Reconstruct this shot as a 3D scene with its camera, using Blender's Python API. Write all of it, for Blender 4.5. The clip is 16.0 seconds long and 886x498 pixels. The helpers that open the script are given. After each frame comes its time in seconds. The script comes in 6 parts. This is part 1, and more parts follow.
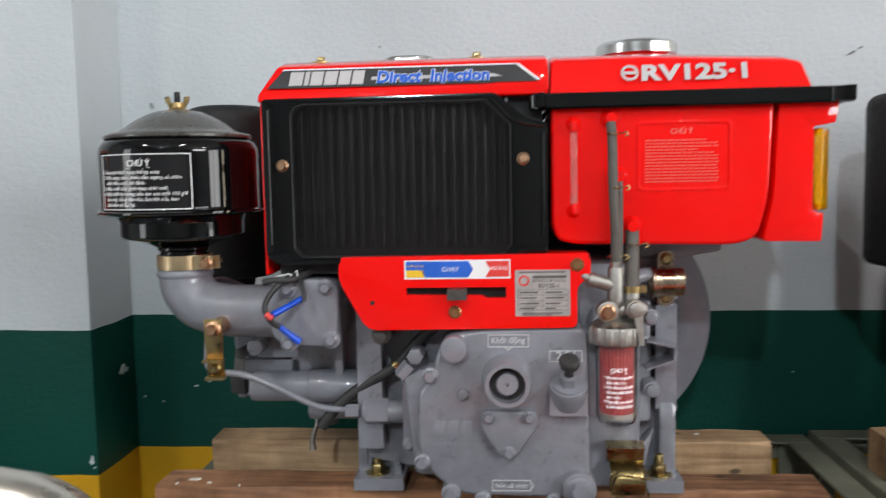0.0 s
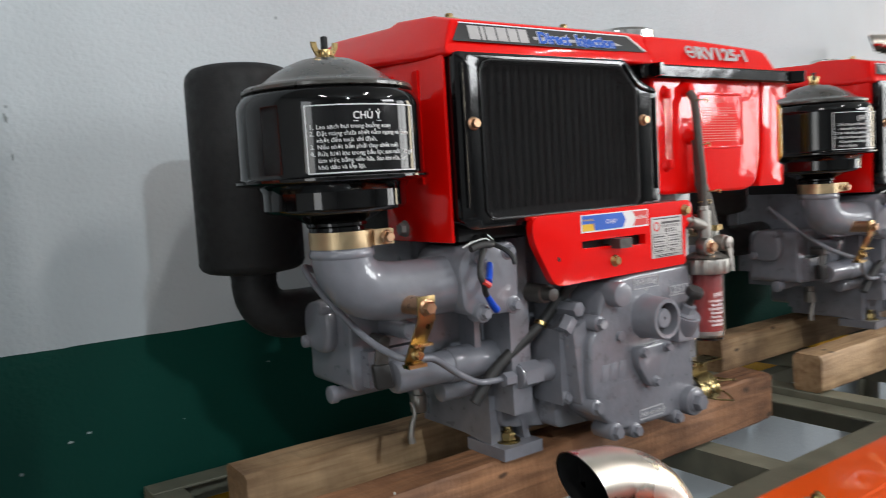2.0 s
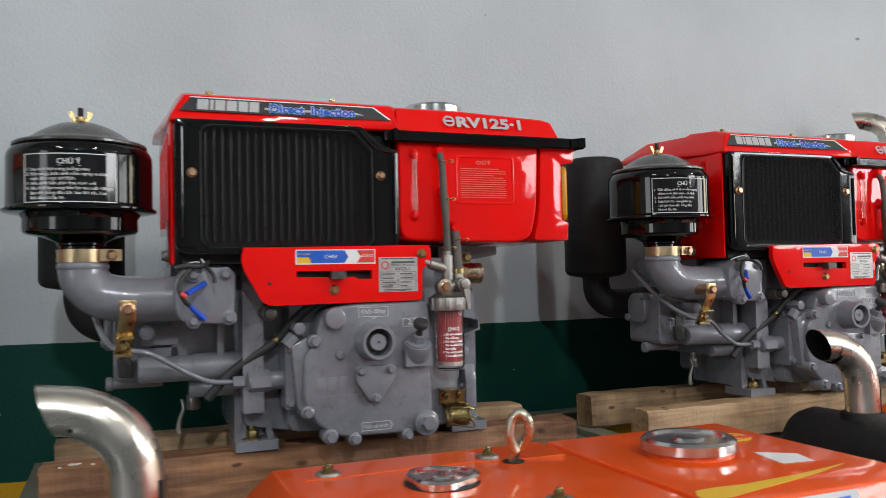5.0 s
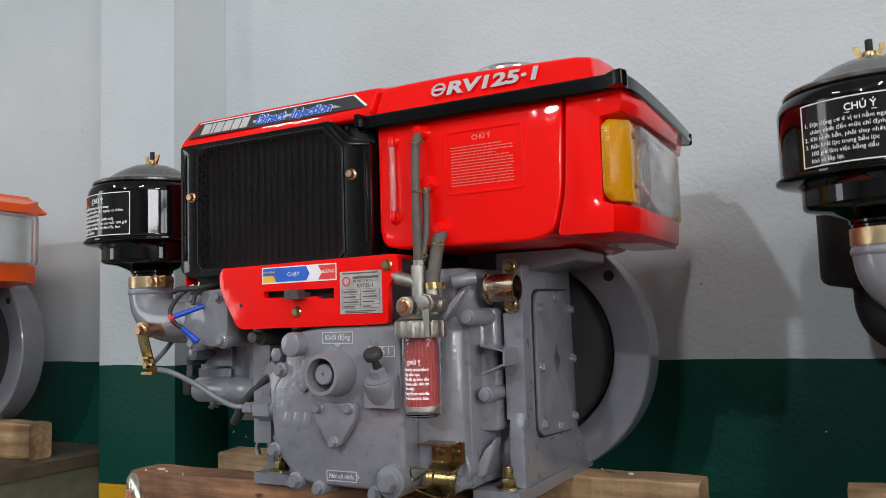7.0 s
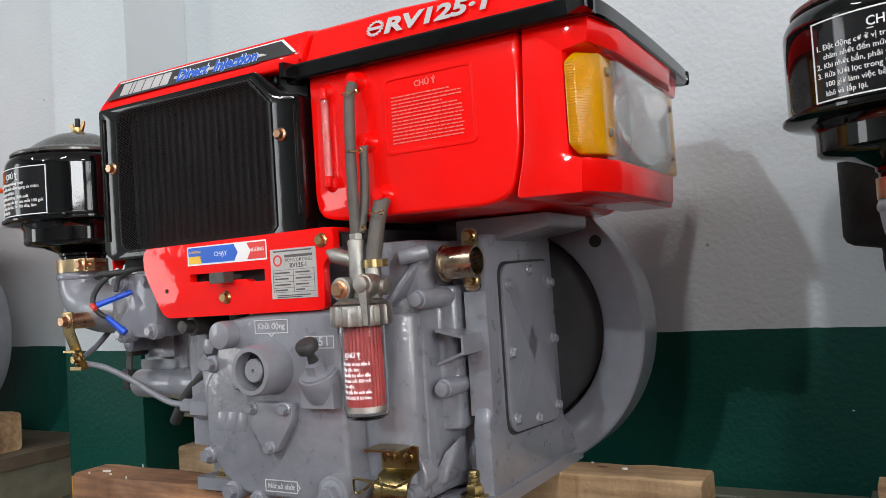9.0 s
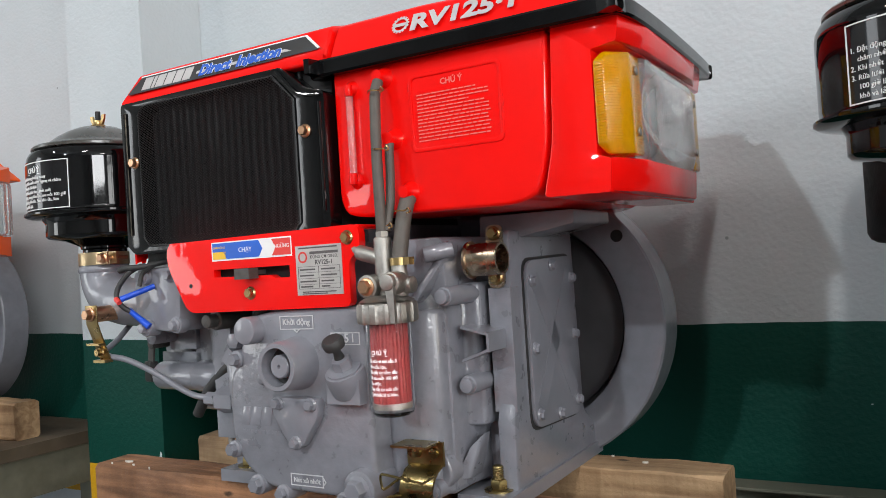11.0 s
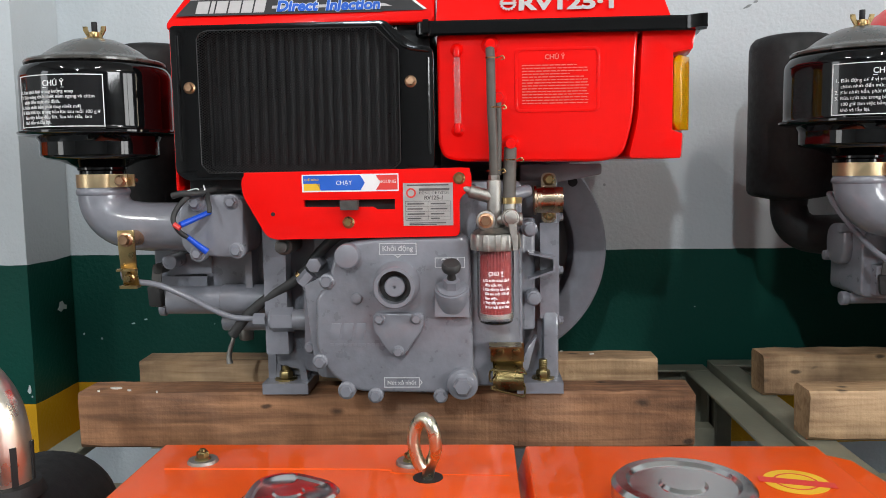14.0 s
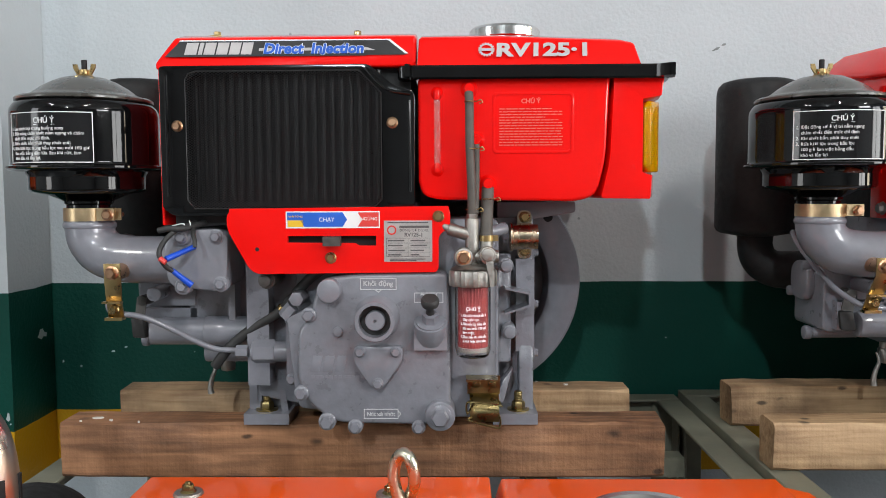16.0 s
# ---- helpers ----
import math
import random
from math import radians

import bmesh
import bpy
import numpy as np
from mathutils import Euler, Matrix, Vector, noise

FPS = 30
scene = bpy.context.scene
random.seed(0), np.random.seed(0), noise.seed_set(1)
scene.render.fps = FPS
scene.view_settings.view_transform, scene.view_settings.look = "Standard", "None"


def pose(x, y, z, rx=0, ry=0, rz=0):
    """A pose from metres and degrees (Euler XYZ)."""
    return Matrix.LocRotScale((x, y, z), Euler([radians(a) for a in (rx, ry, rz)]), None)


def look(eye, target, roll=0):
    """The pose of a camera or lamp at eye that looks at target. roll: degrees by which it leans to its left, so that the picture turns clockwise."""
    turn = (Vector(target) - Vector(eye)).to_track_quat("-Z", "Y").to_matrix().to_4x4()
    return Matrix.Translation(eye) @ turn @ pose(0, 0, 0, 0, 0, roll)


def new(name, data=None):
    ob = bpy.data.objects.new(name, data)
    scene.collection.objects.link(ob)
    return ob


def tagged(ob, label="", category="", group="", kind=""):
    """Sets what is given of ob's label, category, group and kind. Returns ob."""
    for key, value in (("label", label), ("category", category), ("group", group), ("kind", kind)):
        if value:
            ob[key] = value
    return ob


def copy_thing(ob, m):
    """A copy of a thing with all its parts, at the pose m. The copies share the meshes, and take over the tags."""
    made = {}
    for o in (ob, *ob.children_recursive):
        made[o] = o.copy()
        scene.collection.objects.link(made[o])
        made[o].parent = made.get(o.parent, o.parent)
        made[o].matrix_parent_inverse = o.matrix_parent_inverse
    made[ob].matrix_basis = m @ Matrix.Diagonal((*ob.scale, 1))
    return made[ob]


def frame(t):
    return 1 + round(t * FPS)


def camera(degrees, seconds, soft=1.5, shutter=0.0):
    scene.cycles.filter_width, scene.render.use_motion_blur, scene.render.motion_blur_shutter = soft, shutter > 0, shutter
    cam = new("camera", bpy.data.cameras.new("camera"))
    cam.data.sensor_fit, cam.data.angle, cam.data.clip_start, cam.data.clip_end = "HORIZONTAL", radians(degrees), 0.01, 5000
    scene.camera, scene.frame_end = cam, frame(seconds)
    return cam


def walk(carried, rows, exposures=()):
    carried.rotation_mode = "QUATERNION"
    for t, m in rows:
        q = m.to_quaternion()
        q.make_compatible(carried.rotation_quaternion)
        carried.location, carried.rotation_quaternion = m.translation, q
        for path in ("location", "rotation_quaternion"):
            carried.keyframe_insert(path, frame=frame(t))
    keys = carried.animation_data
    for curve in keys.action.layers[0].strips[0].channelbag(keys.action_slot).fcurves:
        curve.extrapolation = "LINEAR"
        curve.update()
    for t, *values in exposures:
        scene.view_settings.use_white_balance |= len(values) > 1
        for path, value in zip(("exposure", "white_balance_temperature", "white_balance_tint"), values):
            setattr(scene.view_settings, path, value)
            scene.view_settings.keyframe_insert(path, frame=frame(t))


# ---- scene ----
cam = camera(57.8, 16.0, soft=0.55, shutter=0.3)
PATH = [
    (0, (-0.007, 0.023, 1.281), (-0.152, 2.011, 1.109), -1.1),
    (0.5, (-0.152, 0.006, 1.404), (0.159, 1.97, 1.187), 0.0),
    (1, (-0.413, 0.003, 1.457), (0.13, 1.918, 1.268), -3.8),
    (1.5, (-0.669, 0.134, 1.375), (-0.001, 2.004, 1.134), -4.7),
    (2, (-0.855, 0.267, 1.238), (0.309, 1.885, 1.069), -3.4),
    (2.5, (-0.966, 0.263, 1.196), (0.399, 1.725, 1.144), -1.9),
    (3, (-1.019, 0.256, 1.202), (0.352, 1.711, 1.244), -0.4),
    (3.5, (-1.002, 0.208, 1.186), (0.338, 1.693, 1.197), -1.8),
    (4, (-0.977, 0.054, 1.202), (0.062, 1.761, 1.274), -2.1),
    (4.5, (-0.713, -0.183, 1.173), (0.112, 1.636, 1.264), -3.1),
    (4.7, (-0.58, -0.257, 1.148), (0.258, 1.557, 1.21), -2.0),
    (6.8, (0.603, 0.066, 1.113), (-0.272, 1.857, 1.278), -0.8),
    (7, (0.633, 0.105, 1.106), (-0.303, 1.864, 1.278), -1.8),
    (7.5, (0.651, 0.182, 1.104), (-0.365, 1.9, 1.229), -3.2),
    (8, (0.652, 0.285, 1.111), (-0.324, 2.028, 1.201), -4.0),
    (8.5, (0.641, 0.299, 1.106), (-0.357, 2.03, 1.191), -4.1),
    (9, (0.635, 0.292, 1.125), (-0.365, 2.022, 1.202), -3.7),
    (9.2, (0.631, 0.29, 1.126), (-0.375, 2.018, 1.187), -3.9),
    (11.3, (0.618, 0.273, 1.148), (-0.396, 1.997, 1.181), -3.6),
    (11.5, (0.619, 0.264, 1.153), (-0.39, 1.99, 1.201), -3.4),
    (12, (0.558, 0.188, 1.189), (-0.21, 2.035, 1.149), -2.4),
    (12.5, (0.396, 0.046, 1.218), (-0.113, 1.977, 1.11), -1.1),
    (13, (0.195, -0.043, 1.221), (-0.062, 1.937, 1.109), -0.7),
    (13.5, (0.121, -0.07, 1.207), (-0.005, 1.921, 1.072), -1.2),
    (14, (0.108, -0.069, 1.188), (0.018, 1.919, 0.992), -0.9),
    (14.5, (0.102, -0.092, 1.196), (0.06, 1.898, 1.008), -0.1),
    (15, (0.109, -0.098, 1.2), (0.09, 1.894, 1.021), 0.0),
    (15.5, (0.102, -0.099, 1.204), (0.07, 1.893, 1.034), 0.0),
    (16, (0.107, -0.104, 1.21), (0.074, 1.89, 1.068), -0.3),
]
EXPOSURES = [(0, -0.53), (0.5, -0.73), (1.0, -0.93), (1.5, -0.95), (2.0, -0.68), (2.5, -0.73), (3.5, -0.75), (4.5, -0.95), (7.0, -0.73), (8.0, -0.53), (9.0, -0.45), (12.0, -0.48), (14.5, -0.48), (16, -0.48)]
walk(cam, [(t, look(eye, target, roll)) for t, eye, target, roll in PATH], EXPOSURES)

# ---- world and light ----
world = bpy.data.worlds.new("world")
scene.world = world
world.use_nodes = True
wn = world.node_tree
sky = wn.nodes.new("ShaderNodeTexSky")
sky.sky_type, sky.sun_disc = "NISHITA", False
sky.sun_elevation, sky.sun_rotation = radians(40), radians(200)
wn.links.new(sky.outputs[0], wn.nodes["Background"].inputs[0])
wn.nodes["Background"].inputs[1].default_value = 0.10


def area(name, m, sx, sy, watts, colour, label=""):
    lamp = bpy.data.lights.new(name, "AREA")
    lamp.shape, lamp.size, lamp.size_y, lamp.energy, lamp.color = "RECTANGLE", sx, sy, watts, colour
    ob = new(name, lamp)
    ob.matrix_world = m
    return ob


# hall: back wall at y = 1.586, big doorway on the side, bright high lamp ahead of the engines
KEY = (-0.86, -5.2, 4.2)
area("key_lamp", look(KEY, (0.0, 1.2, 1.2)), 0.16, 0.16, 172, (0.86, 0.95, 1.0))
area("doorway_daylight", look((6.85, -1.6, 1.65), (0.2, -1.6, 1.65)), 2.0, 2.7, 175, (0.97, 0.98, 0.98))
area("doorway_daylight", look((6.85, 0.67, 1.65), (0.2, 0.67, 1.65)), 0.86, 2.7, 78, (1.0, 0.88, 0.66))
# added fill, high at front right, to brighten the engines' right flanks
area("clerestory_daylight", look((6.9, -5.2, 3.2), (1.0, -2.0, 1.6)), 3.2, 1.7, 460, (0.96, 0.98, 1.0))
area("window_daylight", look((-4.9, -2.2, 1.9), (0.0, -2.2, 1.9)), 1.4, 2.3, 60, (0.95, 0.98, 1.0))
for lx in (-2.6, 1.2, 4.8):
    area("tube_lamp", pose(lx, -2.2, 4.3), 0.12, 1.2, 110, (0.98, 0.95, 0.92))

# ---- materials ----


def mat(name, colour, rough=0.5, metal=0.0, coat=0.0, vary=0.12, grain=40.0, bump=0.0, bump_scale=120.0, rvary=0.1, **extra):
    m = bpy.data.materials.new(name)
    m.use_nodes = True
    nt = m.node_tree
    b = nt.nodes["Principled BSDF"]
    L = nt.links.new
    co = nt.nodes.new("ShaderNodeTexCoord")
    n1 = nt.nodes.new("ShaderNodeTexNoise")
    n1.inputs["Scale"].default_value, n1.inputs["Detail"].default_value = grain, 6
    L(co.outputs["Object"], n1.inputs["Vector"])
    n2 = nt.nodes.new("ShaderNodeTexNoise")
    n2.inputs["Scale"].default_value, n2.inputs["Detail"].default_value = grain * 0.12, 3
    L(co.outputs["Object"], n2.inputs["Vector"])
    add = nt.nodes.new("ShaderNodeMath")
    L(n1.outputs["Fac"], add.inputs[0]), L(n2.outputs["Fac"], add.inputs[1])
    ramp = nt.nodes.new("ShaderNodeMapRange")
    ramp.inputs["From Min"].default_value, ramp.inputs["From Max"].default_value = 0.7, 1.3
    ramp.inputs["To Min"].default_value, ramp.inputs["To Max"].default_value = 1 - vary, 1 + vary
    L(add.outputs[0], ramp.inputs["Value"])
    mul = nt.nodes.new("ShaderNodeVectorMath")
    mul.operation = "SCALE"
    mul.inputs[0].default_value = colour[:3]
    L(ramp.outputs[0], mul.inputs["Scale"])
    L(mul.outputs[0], b.inputs["Base Color"])
    rr = nt.nodes.new("ShaderNodeMapRange")
    rr.inputs["From Min"].default_value, rr.inputs["From Max"].default_value = 0.35, 0.65
    rr.inputs["To Min"].default_value, rr.inputs["To Max"].default_value = max(0.0, rough - rvary * rough), rough + rvary
    L(n1.outputs["Fac"], rr.inputs["Value"])
    L(rr.outputs[0], b.inputs["Roughness"])
    b.inputs["Metallic"].default_value = metal
    b.inputs["Coat Weight"].default_value = coat
    b.inputs["Coat Roughness"].default_value = 0.03
    for key, value in extra.items():
        b.inputs[key.replace("_", " ")].default_value = value
    if bump:
        n3 = nt.nodes.new("ShaderNodeTexNoise")
        n3.inputs["Scale"].default_value, n3.inputs["Detail"].default_value = bump_scale, 3
        L(co.outputs["Object"], n3.inputs["Vector"])
        bp = nt.nodes.new("ShaderNodeBump")
        bp.inputs["Strength"].default_value, bp.inputs["Distance"].default_value = 1.0, bump
        L(n3.outputs["Fac"], bp.inputs["Height"])
        L(bp.outputs[0], b.inputs["Normal"])
        L(bp.outputs[0], b.inputs["Coat Normal"])
    return m


RED = mat("red_enamel", (0.86, 0.0035, 0.002), 0.4, coat=0.8, vary=0.05, grain=15, bump=0.0009, bump_scale=26, Specular_IOR_Level=0.04)
ORANGE = mat("orange_enamel", (0.9, 0.10, 0.004), 0.4, coat=0.6, vary=0.05, grain=15, bump=0.0003, bump_scale=45, Specular_IOR_Level=0.2)
GREY = mat("grey_engine_enamel", (0.198, 0.202, 0.230), 0.3, coat=0.75, vary=0.14, grain=60, bump=0.0006, bump_scale=110)
GREYS = mat("smooth_grey_enamel", (0.203, 0.207, 0.236), 0.34, coat=0.75, vary=0.1, grain=60, bump=0.0005, bump_scale=60)
BLACK = mat("black_gloss_enamel", (0.003, 0.003, 0.0034), 0.09, vary=0.2, grain=30, bump=0.00025, bump_scale=45, rvary=0.04)
GLOSSBLACK = mat("mirror_black_enamel", (0.003, 0.003, 0.0034), 0.045, vary=0.2, grain=30, bump=0.0001, bump_scale=25, rvary=0.02)
BLACKLID = mat("dusty_black_enamel", (0.062, 0.058, 0.051), 0.26, coat=0.4, vary=0.35, grain=50)
MATTE = mat("heatproof_matte_black", (0.007, 0.007, 0.0075), 0.62, vary=0.3, grain=90, bump=0.0003, bump_scale=400)
CORE = mat("radiator_black", (0.005, 0.005, 0.0056), 0.3, vary=0.4, grain=120)
RUBBER = mat("black_rubber", (0.03, 0.03, 0.03), 0.55, vary=0.3, grain=80)
HOSE = mat("dusty_rubber_hose", (0.085, 0.075, 0.065), 0.55, vary=0.3, grain=60)
GOLD = mat("yellow_zinc_plating", (0.46, 0.33, 0.15), 0.27, metal=1.0, vary=0.2, grain=90)
CLIPGOLD = mat("olive_zinc_plating", (0.29, 0.225, 0.10), 0.27, metal=1.0, vary=0.25, grain=60)
ZINC = mat("zinc_plated_steel", (0.62, 0.6, 0.48), 0.26, metal=1.0, vary=0.15, grain=60)
COPPER = mat("coppery_zinc_bolt", (0.6, 0.36, 0.22), 0.3, metal=1.0, vary=0.2, grain=120)
CHROME = mat("polished_steel", (0.74, 0.68, 0.6), 0.27, metal=1.0, vary=0.08, grain=30)
CAPSTEEL = mat("bright_cap_steel", (0.7, 0.69, 0.68), 0.17, metal=1.0, vary=0.1, grain=50)
ALU = mat("cast_aluminium", (0.36, 0.345, 0.32), 0.48, metal=1.0, vary=0.18, grain=150, bump=0.0005, bump_scale=260)
DARKMETAL = mat("worn_dark_metal", (0.09, 0.085, 0.08), 0.4, metal=0.5, vary=0.3, grain=120)
WHITE = mat("white_print", (0.8, 0.8, 0.8), 0.45, vary=0.05)
INSCRIPTION = mat("pale_paint_print", (0.52, 0.52, 0.54), 0.45, vary=0.08)
SILVER = mat("silver_print", (0.49, 0.47, 0.47), 0.35, vary=0.06, grain=120)
INK = mat("black_decal", (0.03, 0.03, 0.032), 0.4, vary=0.2)
LABELINK = mat("glossy_black_label", (0.012, 0.012, 0.013), 0.06, vary=0.2, rvary=0.02)
# darker than the flywheel's grey: shade of its recess put into the colour
WEB_SHADE = mat("flywheel_web_shade", (0.06, 0.058, 0.062), 0.5, vary=0.2)
DRIED = mat("dried_paint", (0.55, 0.52, 0.46), 0.6)
BLUE = mat("blue_print", (0.018, 0.115, 0.56), 0.4, vary=0.08)
BLUEWIRE = mat("blue_sleeve", (0.01, 0.08, 0.6), 0.35, vary=0.1)
YELLOW = mat("yellow_print", (0.8, 0.5, 0.03), 0.4, vary=0.08)
REDINK = mat("red_print", (0.7, 0.05, 0.04), 0.4, vary=0.08)
LABELWHITE = mat("label_white", (0.78, 0.78, 0.78), 0.45, vary=0.05)
PLATE = mat("aluminium_nameplate", (0.62, 0.6, 0.58), 0.32, metal=0.65, vary=0.1, grain=80)
GREYINK = mat("dark_print", (0.1, 0.09, 0.09), 0.5, vary=0.1)
PAPER = mat("red_filter_paper", (0.19, 0.016, 0.016), 0.7, vary=0.25, grain=60)
STEELFRAME = mat("grey_green_painted_steel", (0.17, 0.168, 0.125), 0.5, vary=0.3, grain=25, bump=0.0004, bump_scale=90)
FLOORM = mat("grey_floor", (0.15, 0.165, 0.175), 0.12, vary=0.15, grain=6)
CEILM = mat("ceiling_paint", (0.42, 0.42, 0.41), 0.8, vary=0.06, grain=4)
HALLM = mat("hall_wall_paint", (0.36, 0.37, 0.37), 0.75, vary=0.08, grain=4)
DARKWOOD = mat("dark_plank", (0.1, 0.075, 0.05), 0.6, vary=0.35, grain=20, bump=0.001, bump_scale=60)
AMBER = mat("amber_plastic", (1.0, 0.52, 0.0), 0.12, vary=0.08, grain=200, bump=0.0003, bump_scale=330, Transmission_Weight=0.55, IOR=1.35, coat=0.6)
CLEAR = mat("clear_lens", (0.97, 0.975, 0.98), 0.12, coat=1.0, vary=0.0, bump=0.0002, bump_scale=40, Transmission_Weight=0.86, IOR=1.12)
REFLECTOR = mat("lamp_reflector", (0.88, 0.88, 0.87), 0.16, metal=0.9, vary=0.05)
BUSHING = mat("yellow_passivated_steel", (0.5, 0.4, 0.29), 0.25, metal=1.0, vary=0.25, grain=45)
CLAMP = mat("brushed_brassy_band", (0.66, 0.5, 0.3), 0.34, metal=1.0, vary=0.12, grain=60)
GAUGE = mat("clear_plastic_tube", (0.95, 0.8, 0.78), 0.06, vary=0.03, Transmission_Weight=0.9, IOR=1.35)
GUARD = mat("guard_wire", (0.016, 0.016, 0.017), 0.4, vary=0.3, grain=200)
GLASS = mat("filter_glass", (0.95, 0.95, 0.95), 0.03, vary=0.0, Transmission_Weight=1.0, IOR=1.4)


def wood(name, light, dark):
    m = bpy.data.materials.new(name)
    m.use_nodes = True
    nt = m.node_tree
    b = nt.nodes["Principled BSDF"]
    L = nt.links.new
    co = nt.nodes.new("ShaderNodeTexCoord")
    inf = nt.nodes.new("ShaderNodeObjectInfo")
    shift = nt.nodes.new("ShaderNodeVectorMath")
    shift.operation = "MULTIPLY_ADD"
    shift.inputs[1].default_value = (1, 1, 1)
    L(co.outputs["Object"], shift.inputs[0])
    spread = nt.nodes.new("ShaderNodeVectorMath")
    spread.operation = "SCALE"
    spread.inputs[0].default_value = (7.3, 3.1, 5.7)
    L(inf.outputs["Random"], spread.inputs["Scale"])
    L(spread.outputs[0], shift.inputs[2])
    mp = nt.nodes.new("ShaderNodeMapping")
    mp.inputs["Scale"].default_value = (2.2, 34, 34)
    L(shift.outputs[0], mp.inputs["Vector"])
    n1 = nt.nodes.new("ShaderNodeTexNoise")
    n1.inputs["Scale"].default_value, n1.inputs["Detail"].default_value, n1.inputs["Distortion"].default_value = 1.6, 8, 1.2
    L(mp.outputs[0], n1.inputs["Vector"])
    n2 = nt.nodes.new("ShaderNodeTexNoise")
    n2.inputs["Scale"].default_value, n2.inputs["Detail"].default_value = 9, 6
    L(shift.outputs[0], n2.inputs["Vector"])
    n3 = nt.nodes.new("ShaderNodeTexNoise")
    n3.inputs["Scale"].default_value, n3.inputs["Detail"].default_value = 150, 4
    L(shift.outputs[0], n3.inputs["Vector"])
    r1 = nt.nodes.new("ShaderNodeValToRGB")
    r1.color_ramp.elements[0].position, r1.color_ramp.elements[0].color = 0.3, (*dark, 1)
    r1.color_ramp.elements[1].position, r1.color_ramp.elements[1].color = 0.68, (*light, 1)
    L(n1.outputs["Fac"], r1.inputs["Fac"])
    r2 = nt.nodes.new("ShaderNodeValToRGB")
    r2.color_ramp.elements[0].position, r2.color_ramp.elements[0].color = 0.34, (0.3, 0.26, 0.24, 1)
    r2.color_ramp.elements[1].position, r2.color_ramp.elements[1].color = 0.58, (1, 1, 1, 1)
    L(n2.outputs["Fac"], r2.inputs["Fac"])
    mx = nt.nodes.new("ShaderNodeMix")
    mx.data_type, mx.blend_type = "RGBA", "MULTIPLY"
    mx.inputs["Factor"].default_value = 0.8
    L(r1.outputs[0], mx.inputs["A"]), L(r2.outputs[0], mx.inputs["B"])
    # saw marks across the grain
    mp3 = nt.nodes.new("ShaderNodeMapping")
    mp3.inputs["Scale"].default_value = (95, 10, 3)
    L(shift.outputs[0], mp3.inputs["Vector"])
    n6 = nt.nodes.new("ShaderNodeTexNoise")
    n6.inputs["Scale"].default_value, n6.inputs["Detail"].default_value = 1.5, 5
    L(mp3.outputs[0], n6.inputs["Vector"])
    saw = nt.nodes.new("ShaderNodeMapRange")
    saw.inputs["From Min"].default_value, saw.inputs["From Max"].default_value = 0.35, 0.65
    saw.inputs["To Min"].default_value, saw.inputs["To Max"].default_value = 0.97, 1.02
    L(n6.outputs["Fac"], saw.inputs["Value"])
    sawn = nt.nodes.new("ShaderNodeVectorMath")
    sawn.operation = "SCALE"
    L(mx.outputs["Result"], sawn.inputs[0]), L(saw.outputs[0], sawn.inputs["Scale"])
    # dark knots with a wavy rim
    vo = nt.nodes.new("ShaderNodeTexVoronoi")
    mp2 = nt.nodes.new("ShaderNodeMapping")
    mp2.inputs["Scale"].default_value = (7, 11, 14)
    warp = nt.nodes.new("ShaderNodeVectorMath")
    warp.operation = "MULTIPLY_ADD"
    warp.inputs[1].default_value = (0.03, 0.03, 0.03)
    L(n2.outputs["Color"], warp.inputs[0]), L(shift.outputs[0], warp.inputs[2])
    L(warp.outputs[0], mp2.inputs["Vector"]), L(mp2.outputs[0], vo.inputs["Vector"])
    vo.inputs["Scale"].default_value = 1.0
    kr = nt.nodes.new("ShaderNodeMapRange")
    kr.inputs["From Min"].default_value, kr.inputs["From Max"].default_value = 0.03, 0.1
    kr.inputs["To Min"].default_value, kr.inputs["To Max"].default_value = 0.25, 1.0
    L(vo.outputs["Distance"], kr.inputs["Value"])
    mk = nt.nodes.new("ShaderNodeVectorMath")
    mk.operation = "SCALE"
    L(sawn.outputs[0], mk.inputs[0]), L(kr.outputs[0], mk.inputs["Scale"])
    # small dark nail holes and splits
    holes = nt.nodes.new("ShaderNodeTexVoronoi")
    holes.inputs["Scale"].default_value = 13
    mp4 = nt.nodes.new("ShaderNodeMapping")
    mp4.inputs["Scale"].default_value = (0.75, 1.3, 1.6)
    L(warp.outputs[0], mp4.inputs["Vector"]), L(mp4.outputs[0], holes.inputs["Vector"])
    hr = nt.nodes.new("ShaderNodeMapRange")
    hr.inputs["From Min"].default_value, hr.inputs["From Max"].default_value = 0.055, 0.11
    hr.inputs["To Min"].default_value, hr.inputs["To Max"].default_value = 0.22, 1.0
    L(holes.outputs["Distance"], hr.inputs["Value"])
    pitted = nt.nodes.new("ShaderNodeVectorMath")
    pitted.operation = "SCALE"
    L(mk.outputs[0], pitted.inputs[0]), L(hr.outputs[0], pitted.inputs["Scale"])
    L(pitted.outputs[0], b.inputs["Base Color"])
    b.inputs["Roughness"].default_value = 0.65
    hs = nt.nodes.new("ShaderNodeMath")
    L(n6.outputs["Fac"], hs.inputs[0]), L(n3.outputs["Fac"], hs.inputs[1])
    bp = nt.nodes.new("ShaderNodeBump")
    bp.inputs["Strength"].default_value, bp.inputs["Distance"].default_value = 0.8, 0.0016
    L(hs.outputs[0], bp.inputs["Height"]), L(bp.outputs[0], b.inputs["Normal"])
    return m


WOOD = wood("brown_rough_timber", (0.41, 0.2, 0.098), (0.165, 0.076, 0.036))
WOODPALE = wood("pale_rough_timber", (0.56, 0.375, 0.21), (0.31, 0.18, 0.088))


